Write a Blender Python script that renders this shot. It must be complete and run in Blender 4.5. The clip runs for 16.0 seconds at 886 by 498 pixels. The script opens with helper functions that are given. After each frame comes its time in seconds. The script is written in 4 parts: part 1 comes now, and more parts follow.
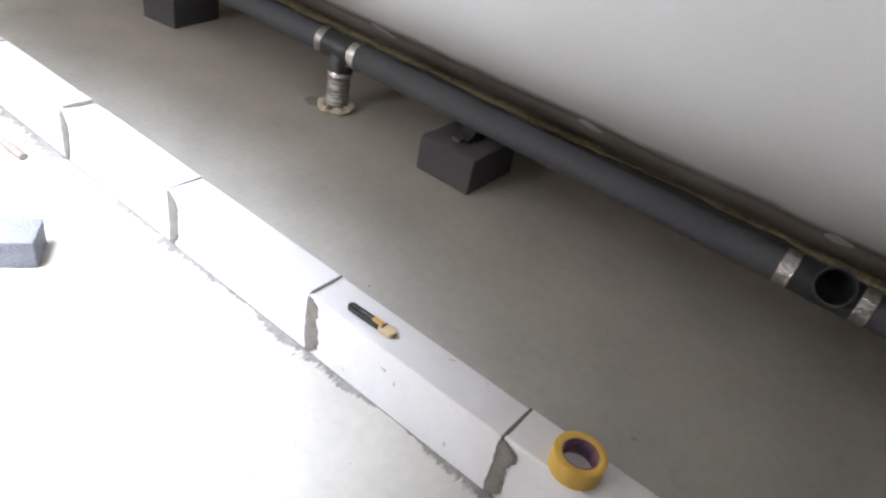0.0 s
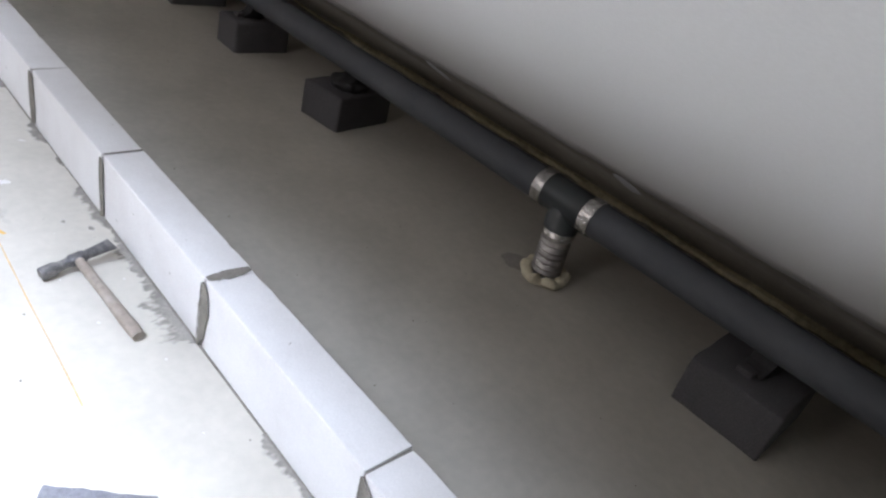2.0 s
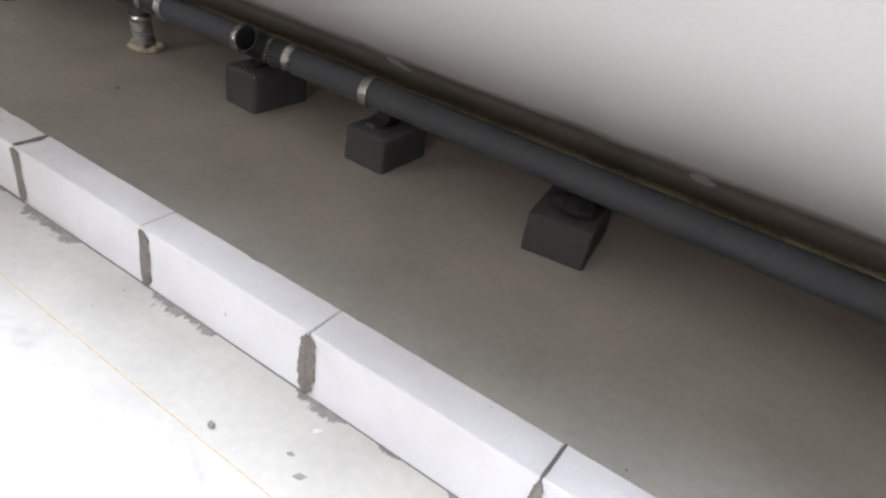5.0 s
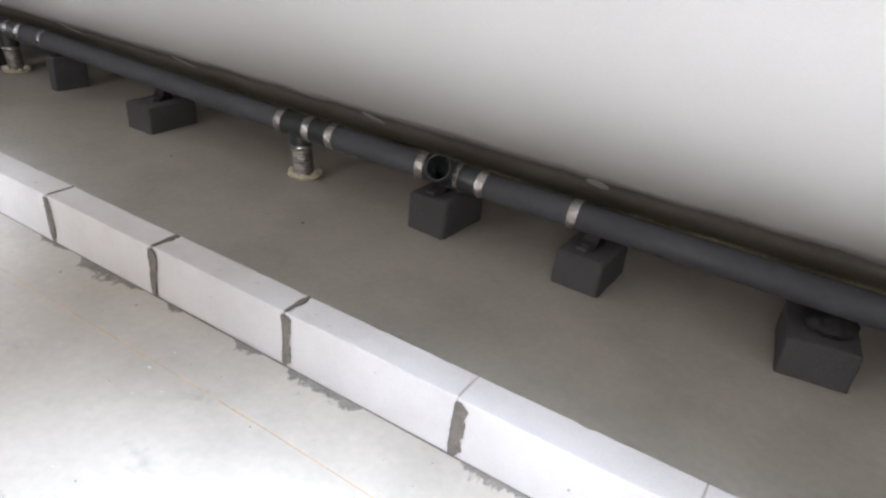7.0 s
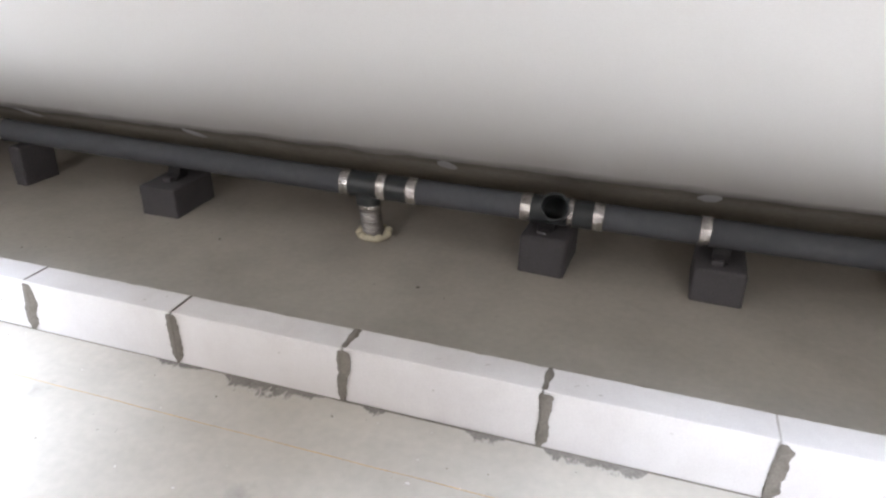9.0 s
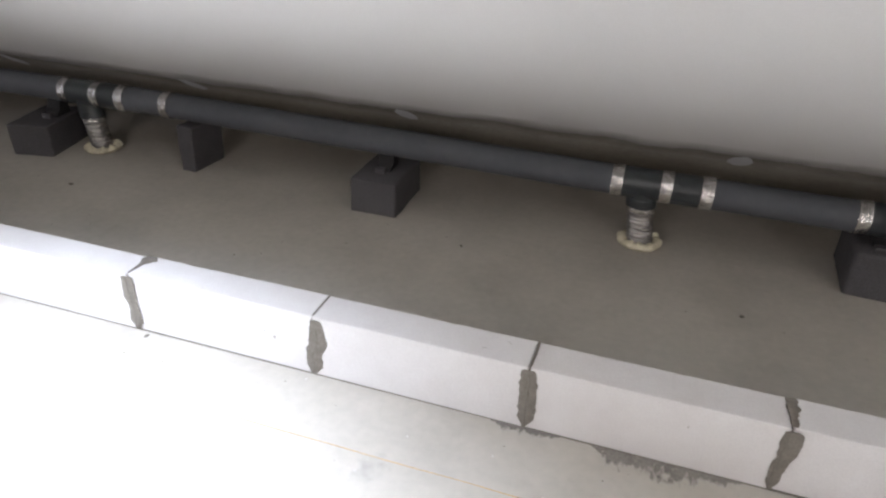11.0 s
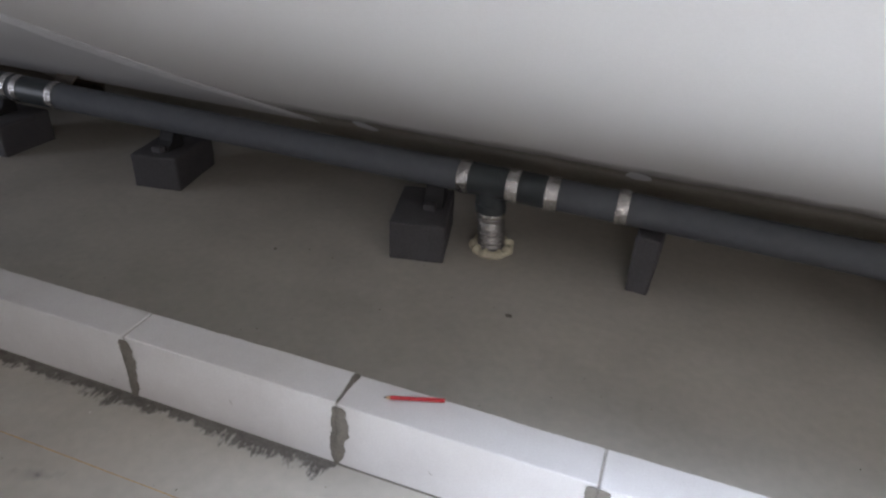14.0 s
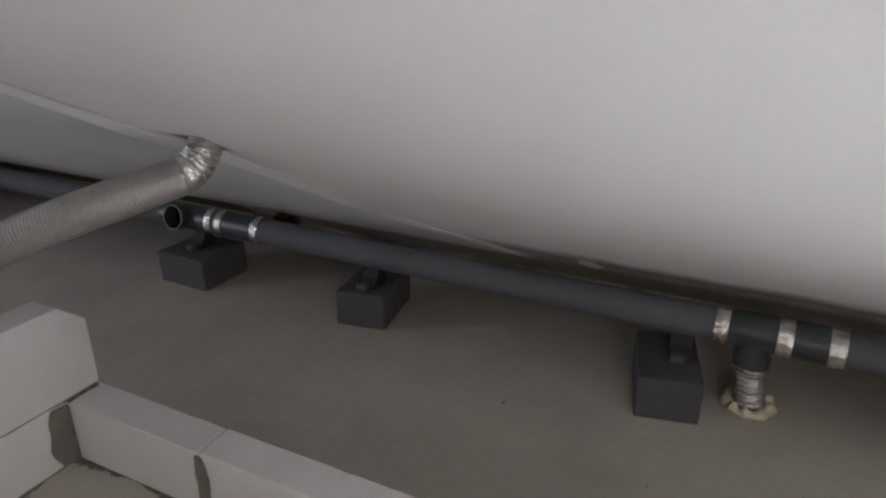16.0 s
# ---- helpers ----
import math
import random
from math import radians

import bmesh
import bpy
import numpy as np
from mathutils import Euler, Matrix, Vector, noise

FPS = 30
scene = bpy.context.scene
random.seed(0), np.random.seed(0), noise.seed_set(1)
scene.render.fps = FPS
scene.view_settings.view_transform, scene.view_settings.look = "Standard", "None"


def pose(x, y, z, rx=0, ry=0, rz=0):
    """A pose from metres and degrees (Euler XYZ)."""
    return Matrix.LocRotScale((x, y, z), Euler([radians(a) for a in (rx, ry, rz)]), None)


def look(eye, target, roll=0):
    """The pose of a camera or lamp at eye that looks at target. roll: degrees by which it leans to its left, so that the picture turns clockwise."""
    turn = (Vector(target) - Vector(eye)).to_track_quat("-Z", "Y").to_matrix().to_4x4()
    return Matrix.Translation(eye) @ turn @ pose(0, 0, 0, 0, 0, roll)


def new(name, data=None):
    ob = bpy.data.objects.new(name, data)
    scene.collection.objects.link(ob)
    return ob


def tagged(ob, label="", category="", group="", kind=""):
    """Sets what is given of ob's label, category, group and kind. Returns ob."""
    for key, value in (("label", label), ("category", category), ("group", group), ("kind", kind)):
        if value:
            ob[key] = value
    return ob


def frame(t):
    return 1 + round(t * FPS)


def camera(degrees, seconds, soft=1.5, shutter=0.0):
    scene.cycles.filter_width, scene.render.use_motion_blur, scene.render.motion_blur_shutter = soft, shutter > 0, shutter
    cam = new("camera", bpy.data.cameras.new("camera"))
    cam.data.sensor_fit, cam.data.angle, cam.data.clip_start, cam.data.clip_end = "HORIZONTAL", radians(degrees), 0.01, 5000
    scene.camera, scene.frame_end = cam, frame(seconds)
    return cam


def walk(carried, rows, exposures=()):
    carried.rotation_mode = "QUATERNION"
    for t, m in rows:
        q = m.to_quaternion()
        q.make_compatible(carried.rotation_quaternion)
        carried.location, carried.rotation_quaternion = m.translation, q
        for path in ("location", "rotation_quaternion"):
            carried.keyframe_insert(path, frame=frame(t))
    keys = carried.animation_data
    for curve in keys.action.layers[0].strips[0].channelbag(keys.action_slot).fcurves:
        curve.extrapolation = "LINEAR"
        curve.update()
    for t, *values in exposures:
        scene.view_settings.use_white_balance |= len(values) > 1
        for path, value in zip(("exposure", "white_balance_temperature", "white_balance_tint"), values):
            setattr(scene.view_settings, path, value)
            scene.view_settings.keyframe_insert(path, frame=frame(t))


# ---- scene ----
cam = camera(66.1, 16.0, soft=2.3)
WINDOW_POWER, SPREAD = (152, 70, 138), (98, 90, 89)
BACK_FILL_POWER, GABLE_POWER = 40.0, 46.0
PATH = [
    (0, (0.345, -0.94, 1.325), (-0.527, 0.447, 0.178), 12.0),
    (0.5, (0.118, -0.867, 1.29), (-0.827, 0.475, 0.148), 16.3),
    (1, (-0.178, -0.83, 1.262), (-1.136, 0.508, 0.125), 15.8),
    (1.5, (-0.405, -0.753, 1.232), (-1.444, 0.511, 0.082), 12.5),
    (2, (-0.686, -0.599, 1.156), (-1.777, 0.721, 0.122), 16.1),
    (2.5, (-0.911, -0.55, 1.113), (-2.029, 0.742, 0.075), 15.4),
    (3, (-1.197, -0.555, 1.096), (-2.295, 0.773, 0.08), 14.4),
    (5.3, (-2.31, -0.911, 1.258), (-3.111, 0.563, 0.169), 10.1),
    (5.5, (-2.359, -0.911, 1.27), (-3.212, 0.546, 0.199), 8.6),
    (6, (-2.571, -0.947, 1.32), (-3.533, 0.488, 0.313), 10.0),
    (6.5, (-2.798, -1.07, 1.317), (-3.792, 0.391, 0.379), 5.9),
    (7, (-3.011, -1.207, 1.338), (-3.901, 0.319, 0.401), 5.6),
    (7.5, (-3.292, -1.297, 1.359), (-4.1, 0.304, 0.474), 3.5),
    (8, (-3.557, -1.433, 1.378), (-4.324, 0.189, 0.496), 3.2),
    (8.2, (-3.657, -1.534, 1.391), (-4.331, 0.136, 0.522), 3.2),
    (10.3, (-4.804, -1.511, 1.292), (-5.259, 0.18, 0.327), 1.3),
    (10.5, (-4.939, -1.511, 1.328), (-5.382, 0.163, 0.327), 1.9),
    (11, (-5.265, -1.34, 1.275), (-5.784, 0.324, 0.295), 2.2),
    (11.5, (-5.586, -1.227, 1.294), (-6.179, 0.4, 0.294), 3.0),
    (12, (-5.95, -1.211, 1.308), (-6.538, 0.423, 0.315), 3.5),
    (12.5, (-6.298, -1.186, 1.304), (-6.899, 0.433, 0.295), 4.3),
    (13, (-6.648, -1.102, 1.305), (-7.241, 0.524, 0.302), 3.8),
    (13.5, (-6.971, -1.065, 1.312), (-7.56, 0.556, 0.299), 4.6),
    (14, (-7.282, -1.03, 1.303), (-7.83, 0.607, 0.294), 3.4),
    (14.5, (-7.504, -0.908, 1.265), (-8.165, 0.694, 0.268), 4.2),
    (15, (-7.67, -0.82, 1.28), (-8.433, 0.798, 0.387), 5.0),
    (15.5, (-7.781, -0.864, 1.316), (-8.589, 0.776, 0.505), 2.4),
    (16, (-7.872, -0.979, 1.35), (-8.705, 0.67, 0.585), -0.1),
]
EXPO = [(0.0, 0.20, 6400, 19.0), (0.5, -0.60, 6250, 19.0), (1.0, -0.84, 6250, 19.0), (1.5, -0.96, 6250, 19.0), (2.0, -0.97, 6320, 19.0), (2.5, -0.86, 6450, 19.0), (3.0, -0.68, 6610, 19.0), (5.5, -0.39, 6520, 19.0), (6.0, -0.16, 6570, 19.0), (6.5, -0.16, 6470, 19.0), (7.0, -0.24, 6420, 19.0), (7.5, -0.2, 6520, 19.0), (8.0, -0.1, 6520, 19.0), (10.5, -0.18, 6350, 19.0), (11.0, -0.32, 6470, 19.0), (11.5, -0.38, 6420, 19.0), (12.0, -0.50, 6250, 19.0), (12.5, -0.5, 6230, 19.0), (13.0, -0.53, 6130, 19.0), (13.5, -0.5, 6230, 19.0), (14.0, -0.51, 6250, 19.0), (14.5, -0.36, 6400, 19.0), (15.0, -0.40, 6460, 19.0), (15.5, -0.42, 6410, 19.0), (16.0, -0.44, 6520, 19.0)]
walk(cam, [(t, look(eye, target, roll)) for t, eye, target, roll in PATH],
     exposures=EXPO)

# ---------------------------------------------------------------- numbers of the place
SLOPE = radians(30.4)                 # pitch of the attic ceiling
FOOT = (1.42, 0.276)                  # y, z of a line along the ceiling from which its slope is measured
S_FOOT = -0.475                       # the ceiling's lower edge, down at the floor
COS, SIN = math.cos(SLOPE), math.sin(SLOPE)
BLOCK, JOINT, DEEP, HIGH = 0.600, 0.005, 0.112, 0.197
PIPE_R, PIPE_Y = 0.057, 1.153
X_LEFT, X_RIGHT, Y_BACK = -12.8, 4.5, -3.2
ROOF_WINDOWS = [(-2.04, -0.94), (-3.95, -2.85), (-7.25, -6.15)]
BACK_FILL_WINDOWS = [(-6.9, -5.7), (-2.8, -1.6)]   # unseen, in the wall behind the camera, added for fill light
GABLE_WINDOW = (-2.3, -0.7)                                  # in the far end wall
SILL, HEAD = 0.9, 2.05
GABLE_SILL, GABLE_HEAD = 0.15, 1.70
WIN_S = (2.45, 3.40)                  # the roof windows' stretch up the slope


def pipe_z(x):
    """Height of the pipe's axis; the run climbs a little past its middle."""
    k = min(1.0, max(0.0, (-5.4 - x) / 2.0))
    return 0.2550 + 0.0275 * k


def on_slope(x, s, off=0.0):
    """A point s metres up the ceiling from its lower edge, off metres into the room."""
    return Vector((x, FOOT[0] - s * COS - off * SIN, FOOT[1] + s * SIN - off * COS))


# ---------------------------------------------------------------- daylight
world = bpy.data.worlds.new("sky")
scene.world = world
world.use_nodes = True
wn = world.node_tree.nodes
sky = wn.new("ShaderNodeTexSky")
sky.sky_type, sky.sun_disc = "NISHITA", False
sky.sun_elevation, sky.sun_rotation = radians(38), radians(160)
world.node_tree.links.new(sky.outputs[0], wn["Background"].inputs[0])
wn["Background"].inputs[1].default_value = 0.12

for (xa, xb), power, spread in zip(ROOF_WINDOWS, WINDOW_POWER, SPREAD):
    lamp = bpy.data.lights.new("daylight", "AREA")
    lamp.shape, lamp.size, lamp.size_y = "RECTANGLE", xb - xa - 0.1, WIN_S[1] - WIN_S[0] - 0.1
    lamp.energy, lamp.color, lamp.spread = power, (0.745, 0.866, 1.0), radians(spread)
    ob = new("daylight", lamp)
    at = on_slope((xa + xb) / 2, sum(WIN_S) / 2, -0.10)
    ob.matrix_world = look(at, at + Vector((0, -0.05, -1)))

# lamps of the unseen back windows are warm fill added for the eave
for k, (xa, xb) in enumerate(BACK_FILL_WINDOWS + [GABLE_WINDOW]):
    lamp = bpy.data.lights.new("daylight", "AREA")
    lamp.shape, lamp.size, lamp.size_y = "RECTANGLE", xb - xa - 0.1, HEAD - SILL - 0.1
    lamp.color = (1.0, 0.935, 0.86) if k < len(BACK_FILL_WINDOWS) else (0.88, 0.94, 1.0)
    ob = new("daylight", lamp)
    if k < len(BACK_FILL_WINDOWS):
        lamp.energy = BACK_FILL_POWER
        ob.matrix_world = look(((xa + xb) / 2, Y_BACK - 0.06, (SILL + HEAD) / 2), ((xa + xb) / 2, 0, (SILL + HEAD) / 2))
    else:
        lamp.energy, lamp.size_y = GABLE_POWER, GABLE_HEAD - GABLE_SILL - 0.1
        ob.matrix_world = look((X_LEFT - 0.06, (xa + xb) / 2, (GABLE_SILL + GABLE_HEAD) / 2), (0, (xa + xb) / 2, (GABLE_SILL + GABLE_HEAD) / 2))

# ---------------------------------------------------------------- materials
def material(name, colour, rough=0.6, metal=0.0, grain=60.0, vary=0.12, bump=0.15, stain=None, stain_scale=1.5,
             stain_amount=0.5, random_value=0.0, detail=6.0, depth=0.004):
    m = bpy.data.materials.new(name)
    m.use_nodes = True
    n, l = m.node_tree.nodes, m.node_tree.links
    b = n["Principled BSDF"]
    b.inputs["Roughness"].default_value, b.inputs["Metallic"].default_value = rough, metal
    tc = n.new("ShaderNodeTexCoord")
    fine = n.new("ShaderNodeTexNoise")
    fine.inputs["Scale"].default_value, fine.inputs["Detail"].default_value = grain, detail
    l.new(tc.outputs["Object"], fine.inputs["Vector"])
    big = n.new("ShaderNodeTexNoise")
    big.inputs["Scale"].default_value, big.inputs["Detail"].default_value = stain_scale, 8
    big.inputs["Roughness"].default_value = 0.62
    l.new(tc.outputs["Object"], big.inputs["Vector"])
    ramp = n.new("ShaderNodeMapRange")
    ramp.inputs["From Min"].default_value, ramp.inputs["From Max"].default_value = 0.25, 0.75
    ramp.inputs["To Min"].default_value, ramp.inputs["To Max"].default_value = 1 - vary, 1 + vary
    l.new(fine.outputs["Fac"], ramp.inputs["Value"])
    mix = n.new("ShaderNodeMix")
    mix.data_type = "RGBA"
    mix.inputs["A"].default_value = (*colour, 1)
    mix.inputs["B"].default_value = (*(stain or [c * 0.8 for c in colour]), 1)
    edge = n.new("ShaderNodeMapRange")
    edge.inputs["From Min"].default_value, edge.inputs["From Max"].default_value = 0.42, 0.68
    edge.inputs["To Max"].default_value = stain_amount
    l.new(big.outputs["Fac"], edge.inputs["Value"])
    l.new(edge.outputs["Result"], mix.inputs["Factor"])
    mul = n.new("ShaderNodeMix")
    mul.data_type, mul.blend_type = "RGBA", "MULTIPLY"
    mul.inputs["Factor"].default_value = 1
    l.new(mix.outputs["Result"], mul.inputs["A"])
    l.new(ramp.outputs["Result"], mul.inputs["B"])
    last = mul.outputs["Result"]
    if random_value:
        info = n.new("ShaderNodeObjectInfo")
        spread = n.new("ShaderNodeMapRange")
        spread.inputs["To Min"].default_value, spread.inputs["To Max"].default_value = 1 - random_value, 1 + random_value
        l.new(info.outputs["Random"], spread.inputs["Value"])
        more = n.new("ShaderNodeMix")
        more.data_type, more.blend_type = "RGBA", "MULTIPLY"
        more.inputs["Factor"].default_value = 1
        l.new(last, more.inputs["A"])
        l.new(spread.outputs["Result"], more.inputs["B"])
        last = more.outputs["Result"]
    l.new(last, b.inputs["Base Color"])
    if bump:
        bp = n.new("ShaderNodeBump")
        bp.inputs["Strength"].default_value, bp.inputs["Distance"].default_value = bump, depth
        l.new(fine.outputs["Fac"], bp.inputs["Height"])
        l.new(bp.outputs["Normal"], b.inputs["Normal"])
    return m


SCREED = material("concrete_screed", (0.460, 0.436, 0.382), 0.75, grain=34, vary=0.055, bump=0.06, stain=(0.355, 0.334, 0.290), stain_scale=2.6, stain_amount=0.6, detail=12.0)
DARKSCREED = material("damp_screed", (0.285, 0.270, 0.242), 0.7, grain=90, vary=0.10, bump=0.1, stain=(0.33, 0.315, 0.285), stain_scale=14, stain_amount=0.8)
PAINT = material("white_ceiling_paint", (0.61, 0.597, 0.582), 0.85, grain=160, vary=0.025, bump=0.08, stain=(0.58, 0.566, 0.55), stain_scale=0.8, stain_amount=0.5)
BOARD = material("grey_board", (0.57, 0.57, 0.575), 0.8, grain=140, vary=0.03, bump=0.08, stain=(0.50, 0.50, 0.505), stain_scale=1.5)
FILLER = material("white_joint_filler", (0.60, 0.61, 0.63), 0.8, grain=80, vary=0.06, bump=0.2)
FLECK = material("pale_plaster_fleck", (0.60, 0.59, 0.57), 0.9, grain=150, vary=0.15, bump=0.2)
SMEARED = material("thin_filler_smear", (0.74, 0.74, 0.745), 0.85, grain=60, vary=0.08, bump=0.15, stain=(0.64, 0.64, 0.645), stain_scale=7, stain_amount=0.9)
AAC = material("aerated_concrete", (0.70, 0.690, 0.680), 0.9, grain=220, vary=0.05, bump=0.35, stain=(0.61, 0.59, 0.575), stain_scale=5, stain_amount=0.6, random_value=0.02, depth=0.002)
SMUDGE = material("grey_smudge", (0.46, 0.44, 0.41), 0.95, grain=120, vary=0.2, bump=0.1)
MORTAR = material("grey_mortar", (0.185, 0.170, 0.145), 0.95, grain=130, vary=0.22, bump=0.6, stain=(0.13, 0.12, 0.10), stain_scale=22, stain_amount=0.8)
STRUCK = material("struck_mortar", (0.210, 0.193, 0.165), 0.95, grain=150, vary=0.16, bump=0.5, stain=(0.14, 0.128, 0.108), stain_scale=30, stain_amount=0.7)
DAMP = material("thin_mortar_smear", (0.27, 0.255, 0.228), 0.95, grain=110, vary=0.22, bump=0.5, stain=(0.14, 0.13, 0.115), stain_scale=19, stain_amount=0.9)
FEATHER = material("brushed_mortar_smear", (0.33, 0.312, 0.282), 0.95, grain=110, vary=0.22, bump=0.4, stain=(0.20, 0.187, 0.165), stain_scale=19, stain_amount=0.9)


def feathered(m, fall, low, high, most=1.0, strokes_at=(34, 11, 1), clots_at=26):
    """Lets a thin layer run out in brush strokes towards its outer edge (v of its UV map: 0 inside, 1 outside)."""
    n, l = m.node_tree.nodes, m.node_tree.links
    uv, tc, mp = n.new("ShaderNodeUVMap"), n.new("ShaderNodeTexCoord"), n.new("ShaderNodeMapping")
    split, strokes, clots = n.new("ShaderNodeSeparateXYZ"), n.new("ShaderNodeTexNoise"), n.new("ShaderNodeTexNoise")
    mp.inputs["Rotation"].default_value, mp.inputs["Scale"].default_value = (0, 0, radians(24)), strokes_at
    strokes.inputs["Scale"].default_value, strokes.inputs["Detail"].default_value = 1.0, 5
    clots.inputs["Scale"].default_value, clots.inputs["Detail"].default_value = clots_at, 6
    l.new(uv.outputs["UV"], split.inputs[0])
    l.new(tc.outputs["Object"], mp.inputs["Vector"])
    l.new(mp.outputs[0], strokes.inputs["Vector"])
    l.new(tc.outputs["Object"], clots.inputs["Vector"])
    total, less = n.new("ShaderNodeMath"), n.new("ShaderNodeMath")
    l.new(strokes.outputs["Fac"], total.inputs[0])
    l.new(clots.outputs["Fac"], total.inputs[1])
    less.operation = "MULTIPLY_ADD"
    l.new(split.outputs["Y"], less.inputs[0])
    less.inputs[1].default_value = -fall
    l.new(total.outputs[0], less.inputs[2])
    ramp = n.new("ShaderNodeMapRange")
    ramp.inputs["From Min"].default_value, ramp.inputs["From Max"].default_value = low, high
    ramp.inputs["To Max"].default_value = most
    l.new(less.outputs[0], ramp.inputs["Value"])
    l.new(ramp.outputs["Result"], n["Principled BSDF"].inputs["Alpha"])


DUST = material("pale_plaster_dust", (0.62, 0.605, 0.57), 0.95, grain=60, vary=0.10, bump=0.1, stain=(0.54, 0.525, 0.49), stain_scale=9, stain_amount=0.7)
feathered(DUST, 0.75, 0.55, 1.15, 0.42, (16, 9, 1))
# darker copy of the brushed smear, for the wall's foot beyond x = -7.8
DARKFEATHER = material("dark_mortar_smear", (0.20, 0.187, 0.165), 0.95, grain=110, vary=0.22, bump=0.4, stain=(0.12, 0.11, 0.097), stain_scale=19, stain_amount=0.9)
feathered(DARKFEATHER, 0.80, 0.50, 0.80, 0.85, (95, 34, 1))
feathered(FEATHER, 0.80, 0.50, 0.76, 0.62, (95, 34, 1))
CHARCOAL = material("charcoal_paver", (0.086, 0.084, 0.089), 0.88, grain=240, vary=0.3, bump=0.5, stain=(0.064, 0.063, 0.067), stain_scale=9, random_value=0.12)
GREYSTONE = material("grey_concrete_stone", (0.128, 0.129, 0.142), 0.9, grain=120, vary=0.22, bump=1.0, stain=(0.17, 0.168, 0.178), stain_scale=16, stain_amount=0.7)
PVC = material("slate_grey_plastic", (0.084, 0.092, 0.103), 0.72, grain=30, vary=0.06, bump=0.03, stain=(0.106, 0.113, 0.122), stain_scale=5, stain_amount=0.6, random_value=0.10)
TEE_PVC = material("dark_fitting_plastic", (0.042, 0.050, 0.053), 0.38, grain=30, vary=0.06, bump=0.03, stain=(0.05, 0.056, 0.06), stain_scale=6)
FOIL = material("aluminium_foil_tape", (0.80, 0.79, 0.77), 0.17, metal=0.95, grain=55, vary=0.25, bump=1.0, stain=(0.42, 0.41, 0.40), stain_scale=26, stain_amount=0.8, depth=0.010)
FLEX = material("corrugated_aluminium", (0.47, 0.455, 0.44), 0.38, metal=0.85, grain=70, vary=0.15, bump=0.4, stain=(0.4, 0.39, 0.37), stain_scale=25)
JACKET = material("foil_duct_jacket", (0.34, 0.325, 0.31), 0.5, metal=0.4, grain=70, vary=0.10, bump=0.35, stain=(0.33, 0.315, 0.295), stain_scale=6)
FOAM = material("cream_foam", (0.62, 0.58, 0.44), 0.85, grain=60, vary=0.12, bump=0.5, stain=(0.45, 0.41, 0.28), stain_scale=14)
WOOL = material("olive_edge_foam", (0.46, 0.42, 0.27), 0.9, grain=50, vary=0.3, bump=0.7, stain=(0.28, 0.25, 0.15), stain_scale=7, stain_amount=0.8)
RUBBER = material("black_rubber", (0.016, 0.016, 0.017), 0.7, grain=90, vary=0.25, bump=0.4)
WALLS = material("plain_plaster", (0.36, 0.345, 0.32), 0.9, grain=120, vary=0.05, bump=0.15)
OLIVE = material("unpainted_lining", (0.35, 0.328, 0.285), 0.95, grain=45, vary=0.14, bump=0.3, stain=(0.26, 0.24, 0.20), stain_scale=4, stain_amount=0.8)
# strip colour that thins out upwards, painted in place of shade
SHADE_FADE = material("painted_shade_fade", (0.35, 0.328, 0.285), 0.95, grain=45, vary=0.14, bump=0.2, stain=(0.26, 0.24, 0.20), stain_scale=4, stain_amount=0.8)
feathered(SHADE_FADE, 1.6, -0.6, 1.0, 1.0, (4, 2, 2), 2.5)
BROWN = material("brown_insulation", (0.13, 0.10, 0.072), 0.95, grain=35, vary=0.35, bump=0.7, stain=(0.05, 0.038, 0.03), stain_scale=6, stain_amount=0.8)
STUB = material("grey_brown_sleeve", (0.15, 0.125, 0.10), 0.8, grain=50, vary=0.2, bump=0.3, stain=(0.09, 0.07, 0.055), stain_scale=12, stain_amount=0.8)
DARKWALL = material("dark_eave_closure", (0.10, 0.092, 0.08), 0.95, grain=40, vary=0.25, bump=0.6)
YELLOW = material("yellow_tape", (0.60, 0.37, 0.06), 0.5, grain=90, vary=0.04, bump=0.06, stain=(0.55, 0.29, 0.03), stain_scale=18)
CORE = material("printed_cardboard_core", (0.26, 0.12, 0.13), 0.7, grain=70, vary=0.2, bump=0.1, stain=(0.05, 0.06, 0.14), stain_scale=24, stain_amount=1.0)
BLACK = material("black_plastic", (0.028, 0.03, 0.030), 0.45, grain=120, vary=0.15, bump=0.1)
ORANGE = material("orange_yellow_plastic", (0.64, 0.36, 0.12), 0.4, grain=100, vary=0.06, bump=0.05)
CREAM = material("cream_plastic", (0.66, 0.50, 0.30), 0.45, grain=90, vary=0.05, bump=0.04)
STEEL = material("worn_steel", (0.10, 0.10, 0.105), 0.5, metal=0.6, grain=90, vary=0.3, bump=0.4, stain=(0.25, 0.24, 0.23), stain_scale=40, stain_amount=0.8)
WOOD = material("worn_ash_wood", (0.24, 0.20, 0.165), 0.7, grain=55, vary=0.22, bump=0.3, stain=(0.32, 0.29, 0.255), stain_scale=18)
RED = material("red_lacquer", (0.50, 0.028, 0.035), 0.35, grain=90, vary=0.06, bump=0.02)
LEAD = material("graphite", (0.05, 0.05, 0.05), 0.5)
PALEWOOD = material("bare_wood", (0.55, 0.38, 0.22), 0.7)
CHALK = material("orange_chalk", (0.52, 0.36, 0.18), 0.95, grain=120, vary=0.3, bump=0.2, stain=(0.39, 0.32, 0.23), stain_scale=9, stain_amount=0.8)
YCHALK = material("yellow_paint", (0.56, 0.34, 0.09), 0.8, grain=100, vary=0.2)
FRAME = material("window_frame_white", (0.7, 0.7, 0.7), 0.4)
